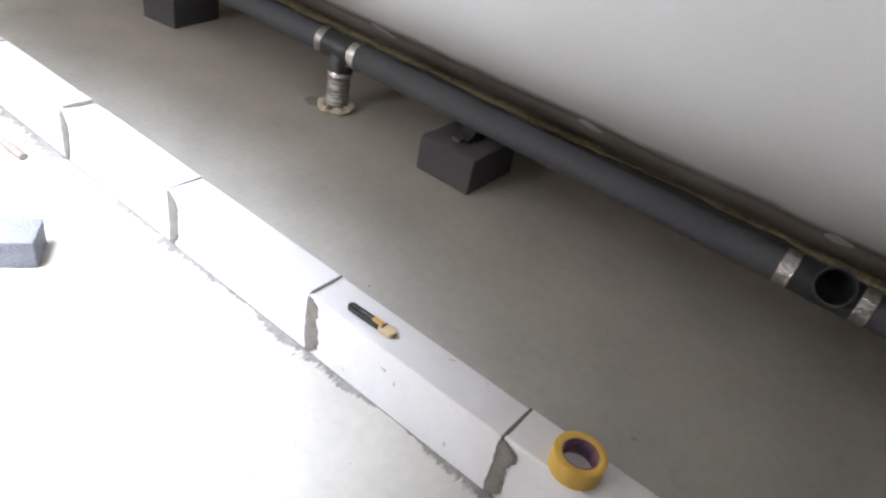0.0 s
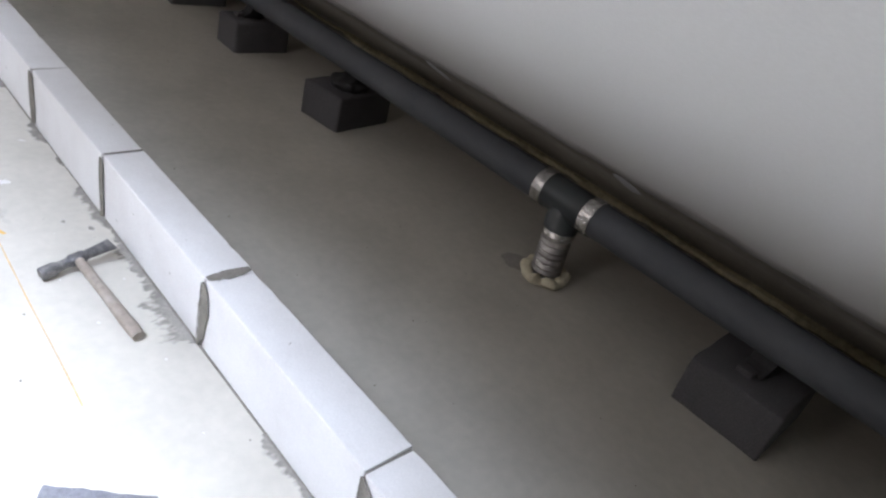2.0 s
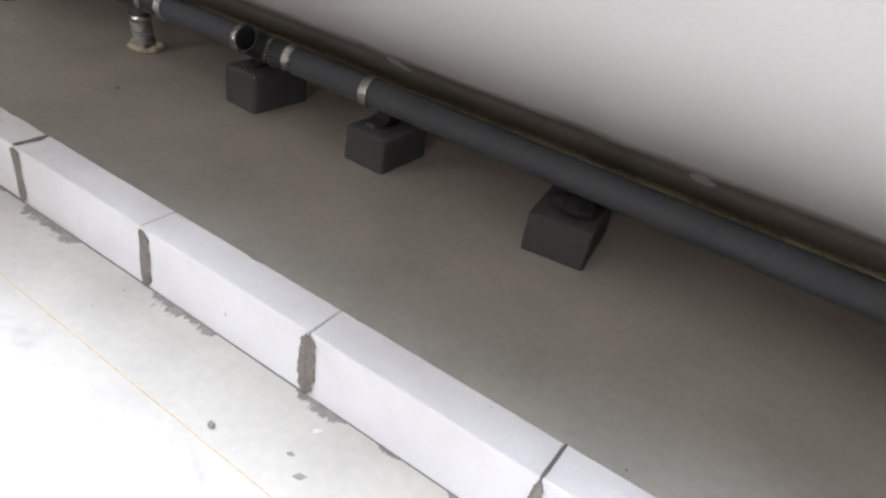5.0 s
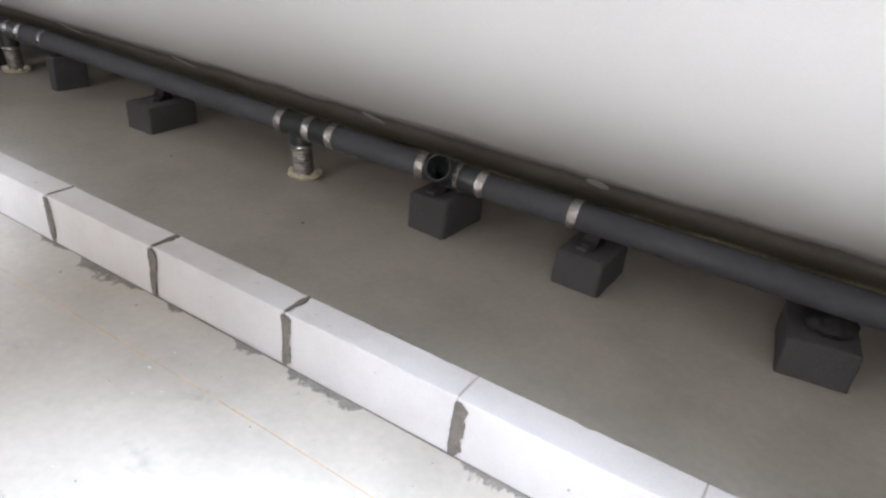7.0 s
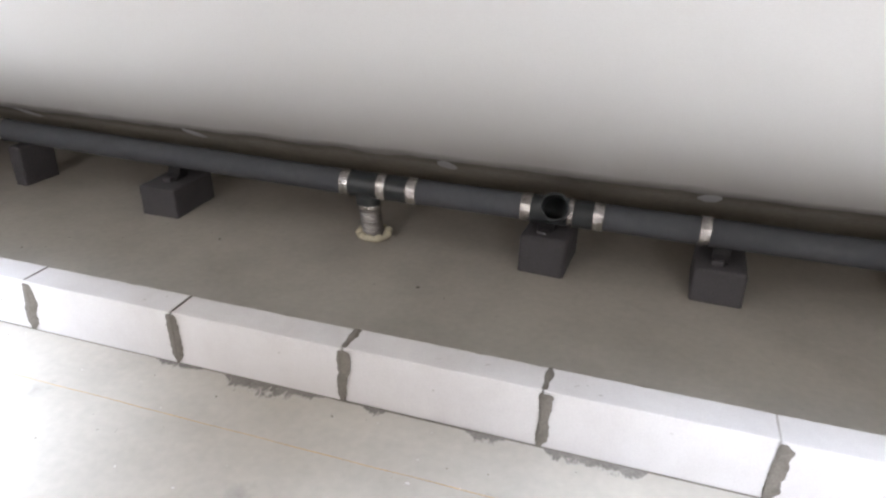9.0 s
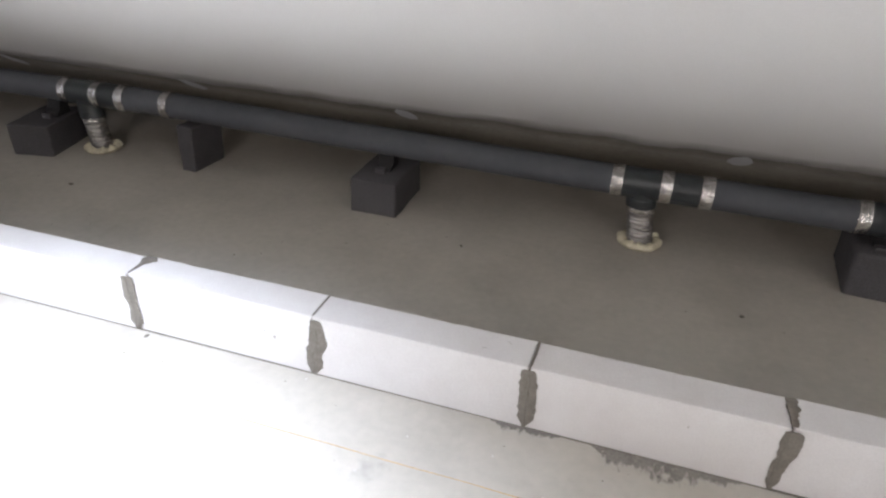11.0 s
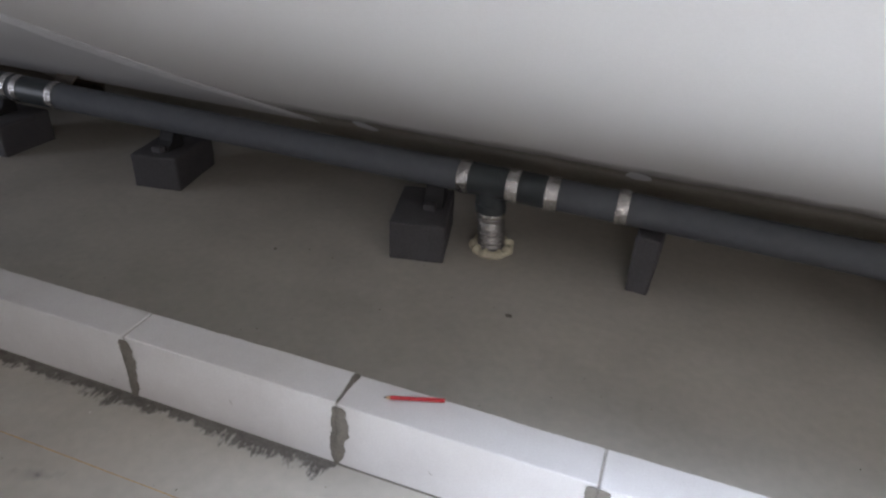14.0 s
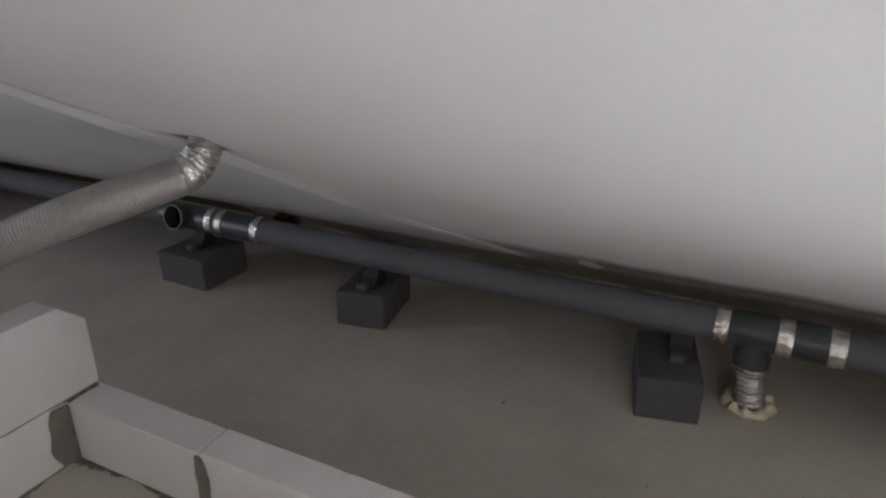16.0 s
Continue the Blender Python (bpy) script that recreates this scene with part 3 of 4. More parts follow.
marks = random.Random(77)
for _ in range(34):
    x, flat = marks.uniform(-9.3, 0.4), marks.random() < 0.5
    if abs(x / STEP - round(x / STEP)) < 0.10:
        continue
    long, wide, turn = marks.uniform(0.006, 0.022), marks.uniform(0.0008, 0.0022), marks.uniform(-1.2, 1.2)
    along = Vector((math.cos(turn), math.sin(turn), 0))
    across = Vector((-along.y, along.x, 0)) * wide
    edges = [[along * long * (i / 8 - 0.5) + e * across * math.sin(math.pi * (i + 0.3) / 8.6) * (1 + 0.6 * wave(i, x, 0.8)) for i in range(9)] for e in (-1, 1)]
    m = Matrix.Translation((x, marks.uniform(0.02, 0.095), HIGH + 0.0026)) if flat else Matrix.Translation((x, -0.0032, marks.uniform(0.03, 0.17))) @ pose(0, 0, 0, 90)
    part("smudge", ribbon(bmesh.new(), edges[0], edges[1], Vector((0, 0, 0.0005))), SMUDGE, wall, "grey scratch", m=m)

# corner fillet of mortar where the two walls meet
L, R = [], []
for i in range(19):
    z = 0.004 + (HIGH - 0.006) * i / 18
    w = 0.055 * (0.55 + 0.8 * math.sin(math.pi * (0.15 + 0.75 * z / HIGH)) * (1 + 0.5 * wave(z, 77, 12)))
    L.append(Vector((-9.579, -0.006 - w, z)))
    R.append(Vector((-9.579 + 0.012, -0.006, z)))
part("mortar_smear", ribbon(bmesh.new(), L, R, Vector((0.003, -0.001, 0))), MORTAR, wall, smooth=True)
L = [Vector((-9.579, -0.004 + 0.10 * i / 12, 0.199)) for i in range(13)]
R = [Vector((-9.579 + 0.012 + 0.010 * wave(i, 5, 0.4), -0.004 + 0.10 * i / 12, 0.199)) for i in range(13)]
part("mortar_smear", ribbon(bmesh.new(), L, R, Vector((0, 0, 0.003))), MORTAR, wall, smooth=True)

# mortar squeezed out along the foot of the wall, ragged and broken: (from, to, width)
DABS = [(-8.30, -7.86, .050), (-7.46, -7.36, .022), (-5.54, -5.34, .028), (-5.27, -4.90, .048), (-4.78, -4.69, .034), (-4.46, -4.32, .030), (-4.22, -3.92, .040), (-3.60, -3.33, .044),
        (-3.06, -2.88, .030), (-2.81, -2.72, .020), (-2.61, -2.34, .025), (-2.36, -1.98, .026), (-2.06, -1.82, .050), (-1.52, -1.26, .026)]
for k in range(-3, 16):
    x0, x1 = -STEP * k, max(-STEP * (k + 1), -9.575)
    n = 230
    runs, run = [], []
    for i in range(n + 1):
        x = x0 + (x1 - x0) * i / n
        w = 0.013 + 0.040 * wave(x, 11, 3.1) + 0.022 * wave(x, 12, 9)
        w += 0.012 if -1.25 < x < 0.4 or x < -8.28 else -0.006
        if -8.28 < x < -1.25:
            w = 0.0
        for xa, xb, wide in DABS:
            if xa < x < xb:
                w = max(w, wide * (0.85 + 0.55 * wave(x, 12, 9)) * min(1, (x - xa) / 0.05, (xb - x) / 0.04))
        if w > 0.004:
            run.append((x, w))
        else:
            runs.append(run)
            run = []
    runs.append(run)
    for run in runs:
        if len(run) > 5:
            part("mortar_squeeze", brushed([Vector((x, -0.003, 0)) for x, w in run], [Vector((x, -0.004 - 1.7 * w, 0)) for x, w in run]), DARKFEATHER if run[0][0] < -7.8 else FEATHER, wall)
    part("mortar_bed", box(bmesh.new(), (x1, -0.0025, 0.0), (x0, 0.002, 0.0032)), MORTAR, wall)
L = [Vector((-9.580, -0.01 - i * 0.05, 0.0006)) for i in range(30)]
R = [Vector((-9.555 + 0.03 * wave(i, 21, 0.35), -0.01 - i * 0.05, 0.0006)) for i in range(30)]
part("mortar_squeeze", brushed(L, [b + (b - a) * 0.8 for a, b in zip(L, R)]), FEATHER, wall)

# ---------------------------------------------------------------- air pipe along the eave
ALONG = Matrix.Rotation(radians(90), 4, "Y")      # turned shapes lie along x


def rail(x):
    return Vector((x, PIPE_Y, pipe_z(x)))


pipe = base("air_pipe", Matrix.Identity(4), "slate grey plastic air pipe with tees and foil-taped joints, on pavers", "pipe")
BREAKS = [X_RIGHT - 0.3, 0.50, 0.27, -1.587, -1.785, -3.80, -4.215, -4.338, -4.518, -5.032, -5.176, -5.355, -7.373, -7.615, -7.757, -7.94, -9.842, -10.045, -10.11, -10.40, -12.7]
FITTINGS = {(0.50, 0.27), (-1.587, -1.785), (-4.215, -4.338), (-4.338, -4.518), (-5.032, -5.176), (-5.176, -5.355), (-7.615, -7.757), (-7.757, -7.94), (-10.11, -10.40), (-9.842, -10.045)}
OPEN = {(0.50, 0.27), (-4.338, -4.518), (-10.11, -10.40)}
for a, b in zip(BREAKS, BREAKS[1:]):
    if (a, b) in OPEN:
        continue
    fit_ = (a, b) in FITTINGS
    n = max(2, int((a - b) / 0.25))
    pts = [rail(a + (b - a) * i / n) for i in range(n + 1)]
    part("fitting" if fit_ else "pipe_length", tube(bmesh.new(), pts, [PIPE_R + (0.002 if fit_ else 0)] * (n + 1), 48), TEE_PVC if fit_ else PVC, pipe,
         "dark plastic fitting" if fit_ else "", smooth=True)


def tape(x, wide=0.034):
    r = random.Random(int(x * 1000))
    bm = bmesh.new()
    prof = [(-wide / 2, PIPE_R + 0.0012), (-wide / 2, PIPE_R + 0.0040), (-wide / 6, PIPE_R + 0.0050), (wide / 6, PIPE_R + 0.0047), (wide / 2, PIPE_R + 0.0042), (wide / 2, PIPE_R + 0.0012)]
    lathe(bm, prof, Matrix.Translation(rail(x)) @ ALONG, 56, (False, False), lambda k, i: r.uniform(-0.0008, 0.0008))
    part("foil_tape", bm, FOIL, pipe, "crinkled silver foil tape", smooth=True)


for x, w in ((0.50, .045), (0.27, .045), (-1.587, .042), (-1.785, .040), (-3.80, .040), (-4.215, .042), (-4.330, .022), (-4.518, .042), (-5.032, .044), (-5.176, .042), (-5.355, .042),
             (-7.373, .040), (-7.615, .046), (-7.757, .044), (-7.94, .042), (-9.842, .036), (-10.045, .036), (-10.108, .036)):
    tape(x, w)


def open_tee(x, a, c, ahead, up=0.0):
    """A fitting from a to c with a branch that opens towards the room: its wall is cut away behind the socket."""
    m = Matrix.Translation(rail(x)) @ pose(0, 0, 0, 90 - up)
    bm = bmesh.new()
    n = int(abs(a - c) / 0.006)
    tube(bm, [rail(a + (c - a) * i / n) for i in range(n + 1)], [PIPE_R + 0.002] * (n + 1), 72)
    inv = m.inverted()
    gone = [f for f in bm.faces if (p := inv @ f.calc_center_median()).z > 0.0 and math.hypot(p.x, p.y) < 0.0505]
    bmesh.ops.delete(bm, geom=gone, context="FACES")
    tee = part("fitting", bm, TEE_PVC, pipe, "dark plastic fitting", smooth=True)
    bm = bmesh.new()
    lathe(bm, [(0.03, 0.0515), (0.03, 0.056), (ahead - 0.018, 0.056), (ahead - 0.016, 0.0585), (ahead - 0.001, 0.0585), (ahead, 0.0575), (ahead, 0.0535), (ahead - 0.002, 0.0515), (0.03, 0.0515)], m, 48, (False, False))
    part("branch", bm, TEE_PVC, tee, "open dark branch socket", smooth=True)


open_tee(0.406, 0.50, 0.27, 0.100, 35)
open_tee(-4.390, -4.338, -4.518, 0.120, 30)
open_tee(-10.272, -10.11, -10.40, 0.098, 14)

FLEX_STUBS = [(-1.688, 1, 0.038, -0.046), (-5.266, 2, 0.032, 0.007), (-7.848, 3, 0.026, 0.009)]
for x, seed, dx, dy in FLEX_STUBS:
    z = pipe_z(x)
    lean = Matrix(((1, 0, -dx / z, x + dx), (0, 1, -dy / z, PIPE_Y + dy), (0, 0, 1, 0), (0, 0, 0, 1)))
    bm = bmesh.new()
    lathe(bm, [(0.165, 0.0535), (0.168, 0.057), (0.200, 0.057), (0.204, 0.0535), (z, 0.0535)], lean, 40)
    part("branch", bm, TEE_PVC, pipe, "dark downward branch", smooth=True)
    bm = bmesh.new()
    prof = [(0.0, 0.048)]
    for i in range(40):
        zz = 0.004 + i * 0.0041
        prof.append((zz, 0.0485 + 0.0035 * math.sin(i * 1.35)))
    lathe(bm, prof + [(0.170, 0.050)], lean, 40)
    flex = part("flex_stub", bm, FLEX, pipe, "corrugated aluminium stub", smooth=True)
    bm = bmesh.new()
    lathe(bm, [(0.148, 0.0525), (0.149, 0.0545), (0.178, 0.0558), (0.180, 0.0545)], lean, 48, (False, False))
    part("foil_tape", bm, FOIL, flex, "crinkled silver foil tape", smooth=True)
    # foam collar on the floor
    bm = bmesh.new()
    n = 64
    rows = []
    for i in range(n):
        a = 2 * math.pi * i / n
        d = Vector((math.cos(a), math.sin(a), 0))
        u = noise.noise(d * 3.1 + Vector((seed * 5, 0, 0))) + 0.35 * math.sin(9 * a + seed)
        big = 0.019 + 0.0075 * u
        c = Vector((x + dx, PIPE_Y + dy, big * 0.75)) + d * (0.066 + 0.008 * noise.noise(d * 1.6 + Vector((0, seed * 3, 0))))
        rows.append([bm.verts.new(c + big * (math.cos(b) * d + 0.8 * math.sin(b) * Vector((0, 0, 1)))) for b in [2 * math.pi * j / 10 for j in range(10)]])
    for i in range(n):
        for j in range(10):
            bm.faces.new((rows[i][j], rows[(i + 1) % n][j], rows[(i + 1) % n][(j + 1) % 10], rows[i][(j + 1) % 10]))
    tagged(part("foam_collar", bm, FOAM, smooth=True), "lumpy cream foam collar round a pipe stub on the floor", "foam collar", "foam collars")

# ---------------------------------------------------------------- pavers that carry the pipe
def worn_block(lo, hi, bevel, seed):
    """A cast stone with rounded, slightly chipped edges and faces that are not quite flat."""
    bm = box(bmesh.new(), (lo[0], lo[1], -bevel), hi, bevel, 3, 0.002, random.Random(seed))
    for v in bm.verts:
        v.co.z = max(v.co.z, 0.0)
    long = [e for e in bm.edges if e.calc_length() > 0.05]
    bmesh.ops.subdivide_edges(bm, edges=long, cuts=9, use_grid_fill=True)
    at = Vector((seed * 3.7, 0, 0))
    for v in bm.verts:
        up = 0.0 if v.co.z < 0.002 else 1.0
        for scale, amount in ((14, 0.0026), (60, 0.0012)):
            p = v.co * scale + at
            v.co += Vector((noise.noise(p), noise.noise(p + Vector((9, 0, 0))), up * noise.noise(p + Vector((0, 9, 0))))) * amount
    return bm


def paver(x0, x1, y0, deep, high, turn, seed, bevel, lump=False):
    """x0 to x1 is the front edge at y0; the stone turns about its front corner."""
    r = random.Random(seed)
    ob = part("paver", worn_block((x0 - x1, 0, 0), (0, deep, high), bevel, seed), CHARCOAL, smooth=True, m=Matrix.Translation((x1, y0, 0)) @ pose(0, 0, 0, 0, 0, turn))
    tagged(ob, "charcoal concrete paver standing on the floor under the pipe", "paver", "pavers under the pipe")
    # pad of rubber and a shim between stone and pipe
    xm, top = (x0 + x1) / 2, pipe_z((x0 + x1) / 2)
    pad = base("support_pad", Matrix.Translation((xm, PIPE_Y, high)) @ pose(0, 0, 0, 0, 0, r.uniform(-12, 12)), "black rubber pad between a paver and the pipe", "support pad", "support pads")
    h = top - high - PIPE_R + 0.008
    bm = bmesh.new()
    if lump:
        bmesh.ops.create_icosphere(bm, subdivisions=4, radius=1, matrix=Matrix.Translation((0, -0.02, h * 0.35)) @ Matrix.Diagonal((0.085, 0.075, h * 0.62, 1)))
        for v in bm.verts:
            v.co += 0.016 * Vector((noise.noise(v.co * 24), noise.noise(v.co * 24 + Vector((7, 0, 0))), 0.6 * noise.noise(v.co * 30))) + 0.004 * noise.noise(v.co * 90) * Vector((1, 1, 1))
            v.co.z = max(v.co.z, 0.0)
        part("pad", bm, RUBBER, pad, "crumbling black rubber lump", smooth=True)
        return ob
    rows = []
    for xx in (-0.034, -0.024, 0.022, 0.034):
        rows.append([bm.verts.new((xx + r.uniform(-.004, .004), yy, zz)) for yy, zz in
                     ((-0.044, 0), (-0.040, h * 0.22), (-0.014, h * 0.42), (0.000, h), (0.02, h), (0.040, h + 0.004), (0.05, h * 0.6), (0.052, 0))])
    for a, b in zip(rows, rows[1:]):
        for i in range(8):
            bm.faces.new((a[i], a[(i + 1) % 8], b[(i + 1) % 8], b[i]))
    bm.faces.new(rows[0]), bm.faces.new(rows[-1])
    bmesh.ops.bevel(bm, geom=list(bm.edges), offset=0.003, segments=1, affect="EDGES")
    part("pad", bm, RUBBER, pad, smooth=True)
    part("shim", box(bmesh.new(), (-0.030, -0.072, 0.0), (0.016, -0.036, max(0.010, h * 0.28)), 0.003, 2, 0.002, r), CHARCOAL, pad, "grey shim")
    return ob


paver(-1.088, -0.830, 1.014, 0.31, 0.146, 1, 1, 0.005)
paver(-2.972, -2.745, 1.022, 0.31, 0.146, 8, 2, 0.009, True)
paver(-3.820, -3.620, 1.030, 0.285, 0.145, -2, 3, 0.014)
paver(-4.522, -4.325, 1.036, 0.31, 0.168, -3, 4, 0.017)
paver(-6.407, -6.205, 0.999, 0.31, 0.148, 1, 5, 0.007)
paver(-8.155, -7.955, 0.985, 0.32, 0.148, 13, 6, 0.006)
paver(-9.375, -9.168, 1.060, 0.31, 0.145, 9, 7, 0.009)
paver(-10.352, -10.070, 1.005, 0.27, 0.145, -1, 8, 0.008)
# one stone on edge
bm = worn_block((-0.090, 0, 0), (0, 0.21, 0.214), 0.008, 9)
for v in bm.verts:
    v.co.x += 0.05 * v.co.z - (0.214 - v.co.z) * 0.07 * v.co.x / 0.09
    v.co.y += 0.10 * max(0.0, v.co.z - 0.185)
tagged(part("paver", bm, CHARCOAL, smooth=True, m=Matrix.Translation((-7.234, 1.084, 0)) @ pose(0, 0, 0, 0, 0, -4)), "charcoal concrete paver set on edge under the pipe", "paver", "pavers under the pipe")

# ---------------------------------------------------------------- insulated duct out of the ceiling
DUCT = [Vector(p) for p in ((-9.293, 0.416, 1.006), (-9.281, 0.366, 0.901), (-9.295, 0.306, 0.838), (-9.351, 0.221, 0.809), (-9.423, 0.146, 0.781), (-9.490, 0.091, 0.753), (-9.573, 0.041, 0.718), (-9.693, -0.014, 0.661), (-9.913, -0.094, 0.561), (-10.163, -0.184, 0.426), (-10.463, -0.304, 0.246), (-10.763, -0.404, 0.110), (-11.063, -0.504, 0.075), (-11.463, -0.624, 0.075))]


def smooth_line(pts, n):
    out = []
    for k in range(len(pts) - 1):
        p0, p1, p2, p3 = pts[max(k - 1, 0)], pts[k], pts[k + 1], pts[min(k + 2, len(pts) - 1)]
        for i in range(n):
            t = i / n
            out.append(0.5 * ((2 * p1) + (p2 - p0) * t + (2 * p0 - 5 * p1 + 4 * p2 - p3) * t * t + (3 * p1 - p0 - 3 * p2 + p3) * t ** 3))
    return out + [pts[-1]]


def even(pts, step):
    """The same line with points a fixed step apart."""
    out, left = [pts[0]], step
    for a, b in zip(pts, pts[1:]):
        long = (b - a).length
        while long > left:
            a = a.lerp(b, left / long)
            out.append(a)
            long, left = (b - a).length, step
        left -= long
    return out


line = even(smooth_line(DUCT, 18), 0.00275)
duct = base("flexible_duct", Matrix.Identity(4), "silver foil insulated flexible duct hanging out of the ceiling", "duct")
jacket = part("jacket", tube(bmesh.new(), line, [0.056 - 0.012 * max(0.0, 1 - i / 150) + 0.0008 * math.sin(i * 2 * math.pi / 4) + 0.002 * wave(i, 31, 0.03) for i in range(len(line))], 36), JACKET, duct, smooth=True)
part("foil_tape", tube(bmesh.new(), line[48:92], [0.0495 + 0.004 * wave(i, 33, 0.22) + 0.0015 * wave(i, 35, 0.9) for i in range(44)], 36), FOIL, jacket, "crumpled foil tape at the ceiling", smooth=True)

# ---------------------------------------------------------------- loose things
# grey stone on the floor
bm = box(bmesh.new(), (0, 0, 0), (0.184, 0.120, 0.090), 0.003, 2, 0.002, random.Random(12))
bmesh.ops.subdivide_edges(bm, edges=list(bm.edges), cuts=11, use_grid_fill=True)
for v in bm.verts:
    edge = sum(min(c, m - c) < 0.005 for c, m in zip(v.co, (0.184, 0.120, 0.090)))
    v.co += Vector((noise.noise(v.co * 70), noise.noise(v.co * 70 + Vector((9, 0, 0))), noise.noise(v.co * 70 + Vector((0, 9, 0))) * (v.co.z > 0.01))) * (0.0046 if edge > 1 else 0.0015)
tagged(part("concrete_stone", bm, GREYSTONE, smooth=True, m=Matrix.Translation((-1.435, -0.488, 0)) @ pose(0, 0, 0, 0, 0, 51.3)), "rough grey concrete paving stone lying on the floor", "paving stone")

# mason's hammer
ham = base("hammer", Matrix.Translation((-2.202, -0.140, 0)) @ pose(0, 0, 0, 0, 0, 5.0), "mason's hammer with a worn wooden handle lying on the floor", "hammer")
bm = bmesh.new()
pts = [Vector((x, 0, z)) for x, z in ((-0.012, 0.038), (0.0, 0.037), (0.06, 0.033), (0.15, 0.028), (0.24, 0.019), (0.30, 0.016), (0.315, 0.015))]
tube(bm, pts, [0.010, 0.012, 0.0125, 0.0135, 0.016, 0.0165, 0.0145], 18, 0.78)
part("handle", bm, WOOD, ham, "worn pale wooden handle", smooth=True)
bm = bmesh.new()
sect = [(-0.098, .015, .0150), (-0.094, .0165, .0165), (-0.060, .0165, .0165), (-0.050, .012, .012), (-0.024, .012, .012), (-0.016, .018, .015), (0.016, .018, .015), (0.024, .013, .012), (0.060, .018, .0095), (0.098, .027, .0035), (0.100, .027, .0020)]
rows = []
for y, w, h in sect:
    rows.append([bm.verts.new((w * math.copysign(abs(math.cos(a)) ** 0.6, math.cos(a)), y, 0.0185 + h * math.copysign(abs(math.sin(a)) ** 0.6, math.sin(a)))) for a in [2 * math.pi * (i + .5) / 16 for i in range(16)]])
for a, b in zip(rows, rows[1:]):
    for i in range(16):
        bm.faces.new((a[i], a[(i + 1) % 16], b[(i + 1) % 16], b[i]))
bm.faces.new(rows[0]), bm.faces.new(rows[-1])
bmesh.ops.transform(bm, matrix=Matrix.Translation((0, 0, 0.034)) @ Matrix.Rotation(radians(4.5), 4, "Z") @ Matrix.Rotation(radians(9), 4, "X") @ Matrix.Diagonal((0.88, 0.93, 0.92, 1)) @ Matrix.Translation((0, 0, -0.0185)), verts=bm.verts)
part("head", bm, STEEL, ham, "worn steel head", smooth=True)

# snap-off knife on the wall
kn = base("utility_knife", Matrix.Translation((-0.504, 0.037, HIGH + 0.001)) @ pose(0, 0, 0, 0, 0, 2), "black and orange snap-off knife lying on the blocks", "knife")


def plate(outline, z0, z1, bevel=0.002):
    bm = bmesh.new()
    a, b = [[bm.verts.new((x, y, z)) for x, y in outline] for z in (z0, z1)]
    bm.faces.new(a), bm.faces.new(b)
    for i in range(len(outline)):
        bm.faces.new((a[i], a[(i + 1) % len(outline)], b[(i + 1) % len(outline)], b[i]))
    bmesh.ops.bevel(bm, geom=list(bm.edges), offset=bevel, segments=2, affect="EDGES")
    return bm


def rounded(x0, x1, h, r0, r1, n=7):
    out = [(x0 + r0 - r0 * math.sin(a), -h + r0 - r0 * math.cos(a)) for a in [math.pi / 2 * i / n for i in range(n, -1, -1)]]
    out = [(x0 + r0 - r0 * math.cos(a), -h + r0 - r0 * math.sin(a)) for a in [math.pi / 2 * i / n for i in range(n + 1)]]
    out += [(x1 - r1 + r1 * math.sin(a), -h + r1 - r1 * math.cos(a)) for a in [math.pi / 2 * i / n for i in range(n + 1)]]
    out += [(x1 - r1 + r1 * math.cos(a), h - r1 + r1 * math.sin(a)) for a in [math.pi / 2 * i / n for i in range(n + 1)]]
    out += [(x0 + r0 - r0 * math.sin(a), h - r0 + r0 * math.cos(a)) for a in [math.pi / 2 * i / n for i in range(n + 1)]]
    return out


body = part("body", plate(rounded(0.0, 0.105, 0.0105, 0.008, 0.003), 0, 0.014), BLACK, kn, "black plastic body", smooth=True)
part("blade_track", box(bmesh.new(), (0.012, -0.0035, 0.0138), (0.078, 0.0035, 0.0152), 0.0006), STEEL, body, "dull steel track")
part("slider", box(bmesh.new(), (0.080, -0.0075, 0.0138), (0.112, 0.0075, 0.0205), 0.0025), ORANGE, body, "orange slider", smooth=True)
grip = part("grip", plate(rounded(0.104, 0.150, 0.0125, 0.004, 0.0118), 0, 0.0155), CREAM, kn, "pale cream rounded end", smooth=True)
part("grip_band", box(bmesh.new(), (0.1125, -0.0112, 0.0152), (0.1165, 0.0112, 0.0164), 0.0005), BLACK, grip, "black band")

# roll of yellow tape
roll = base("tape_roll", Matrix.Translation((0.153, 0.044, HIGH + 0.001)) @ pose(0, 0, 0, 0, 0, 20), "roll of yellow adhesive tape standing flat on the blocks", "tape roll")
part("tape", lathe(bmesh.new(), [(0.001, 0.0395), (0.0, 0.041), (0.0, 0.0555), (0.0012, 0.0570), (0.0468, 0.0570), (0.048, 0.0555), (0.048, 0.041), (0.047, 0.0395), (0.001, 0.0395)], Matrix.Identity(4), 64, (False, False)), YELLOW, roll, smooth=True)
part("core", lathe(bmesh.new(), [(0.001, 0.0370), (0.001, 0.0394), (0.0475, 0.0394), (0.0475, 0.0370), (0.001, 0.0370)], Matrix.Identity(4), 64, (False, False)), CORE, roll, "printed cardboard core", smooth=True)

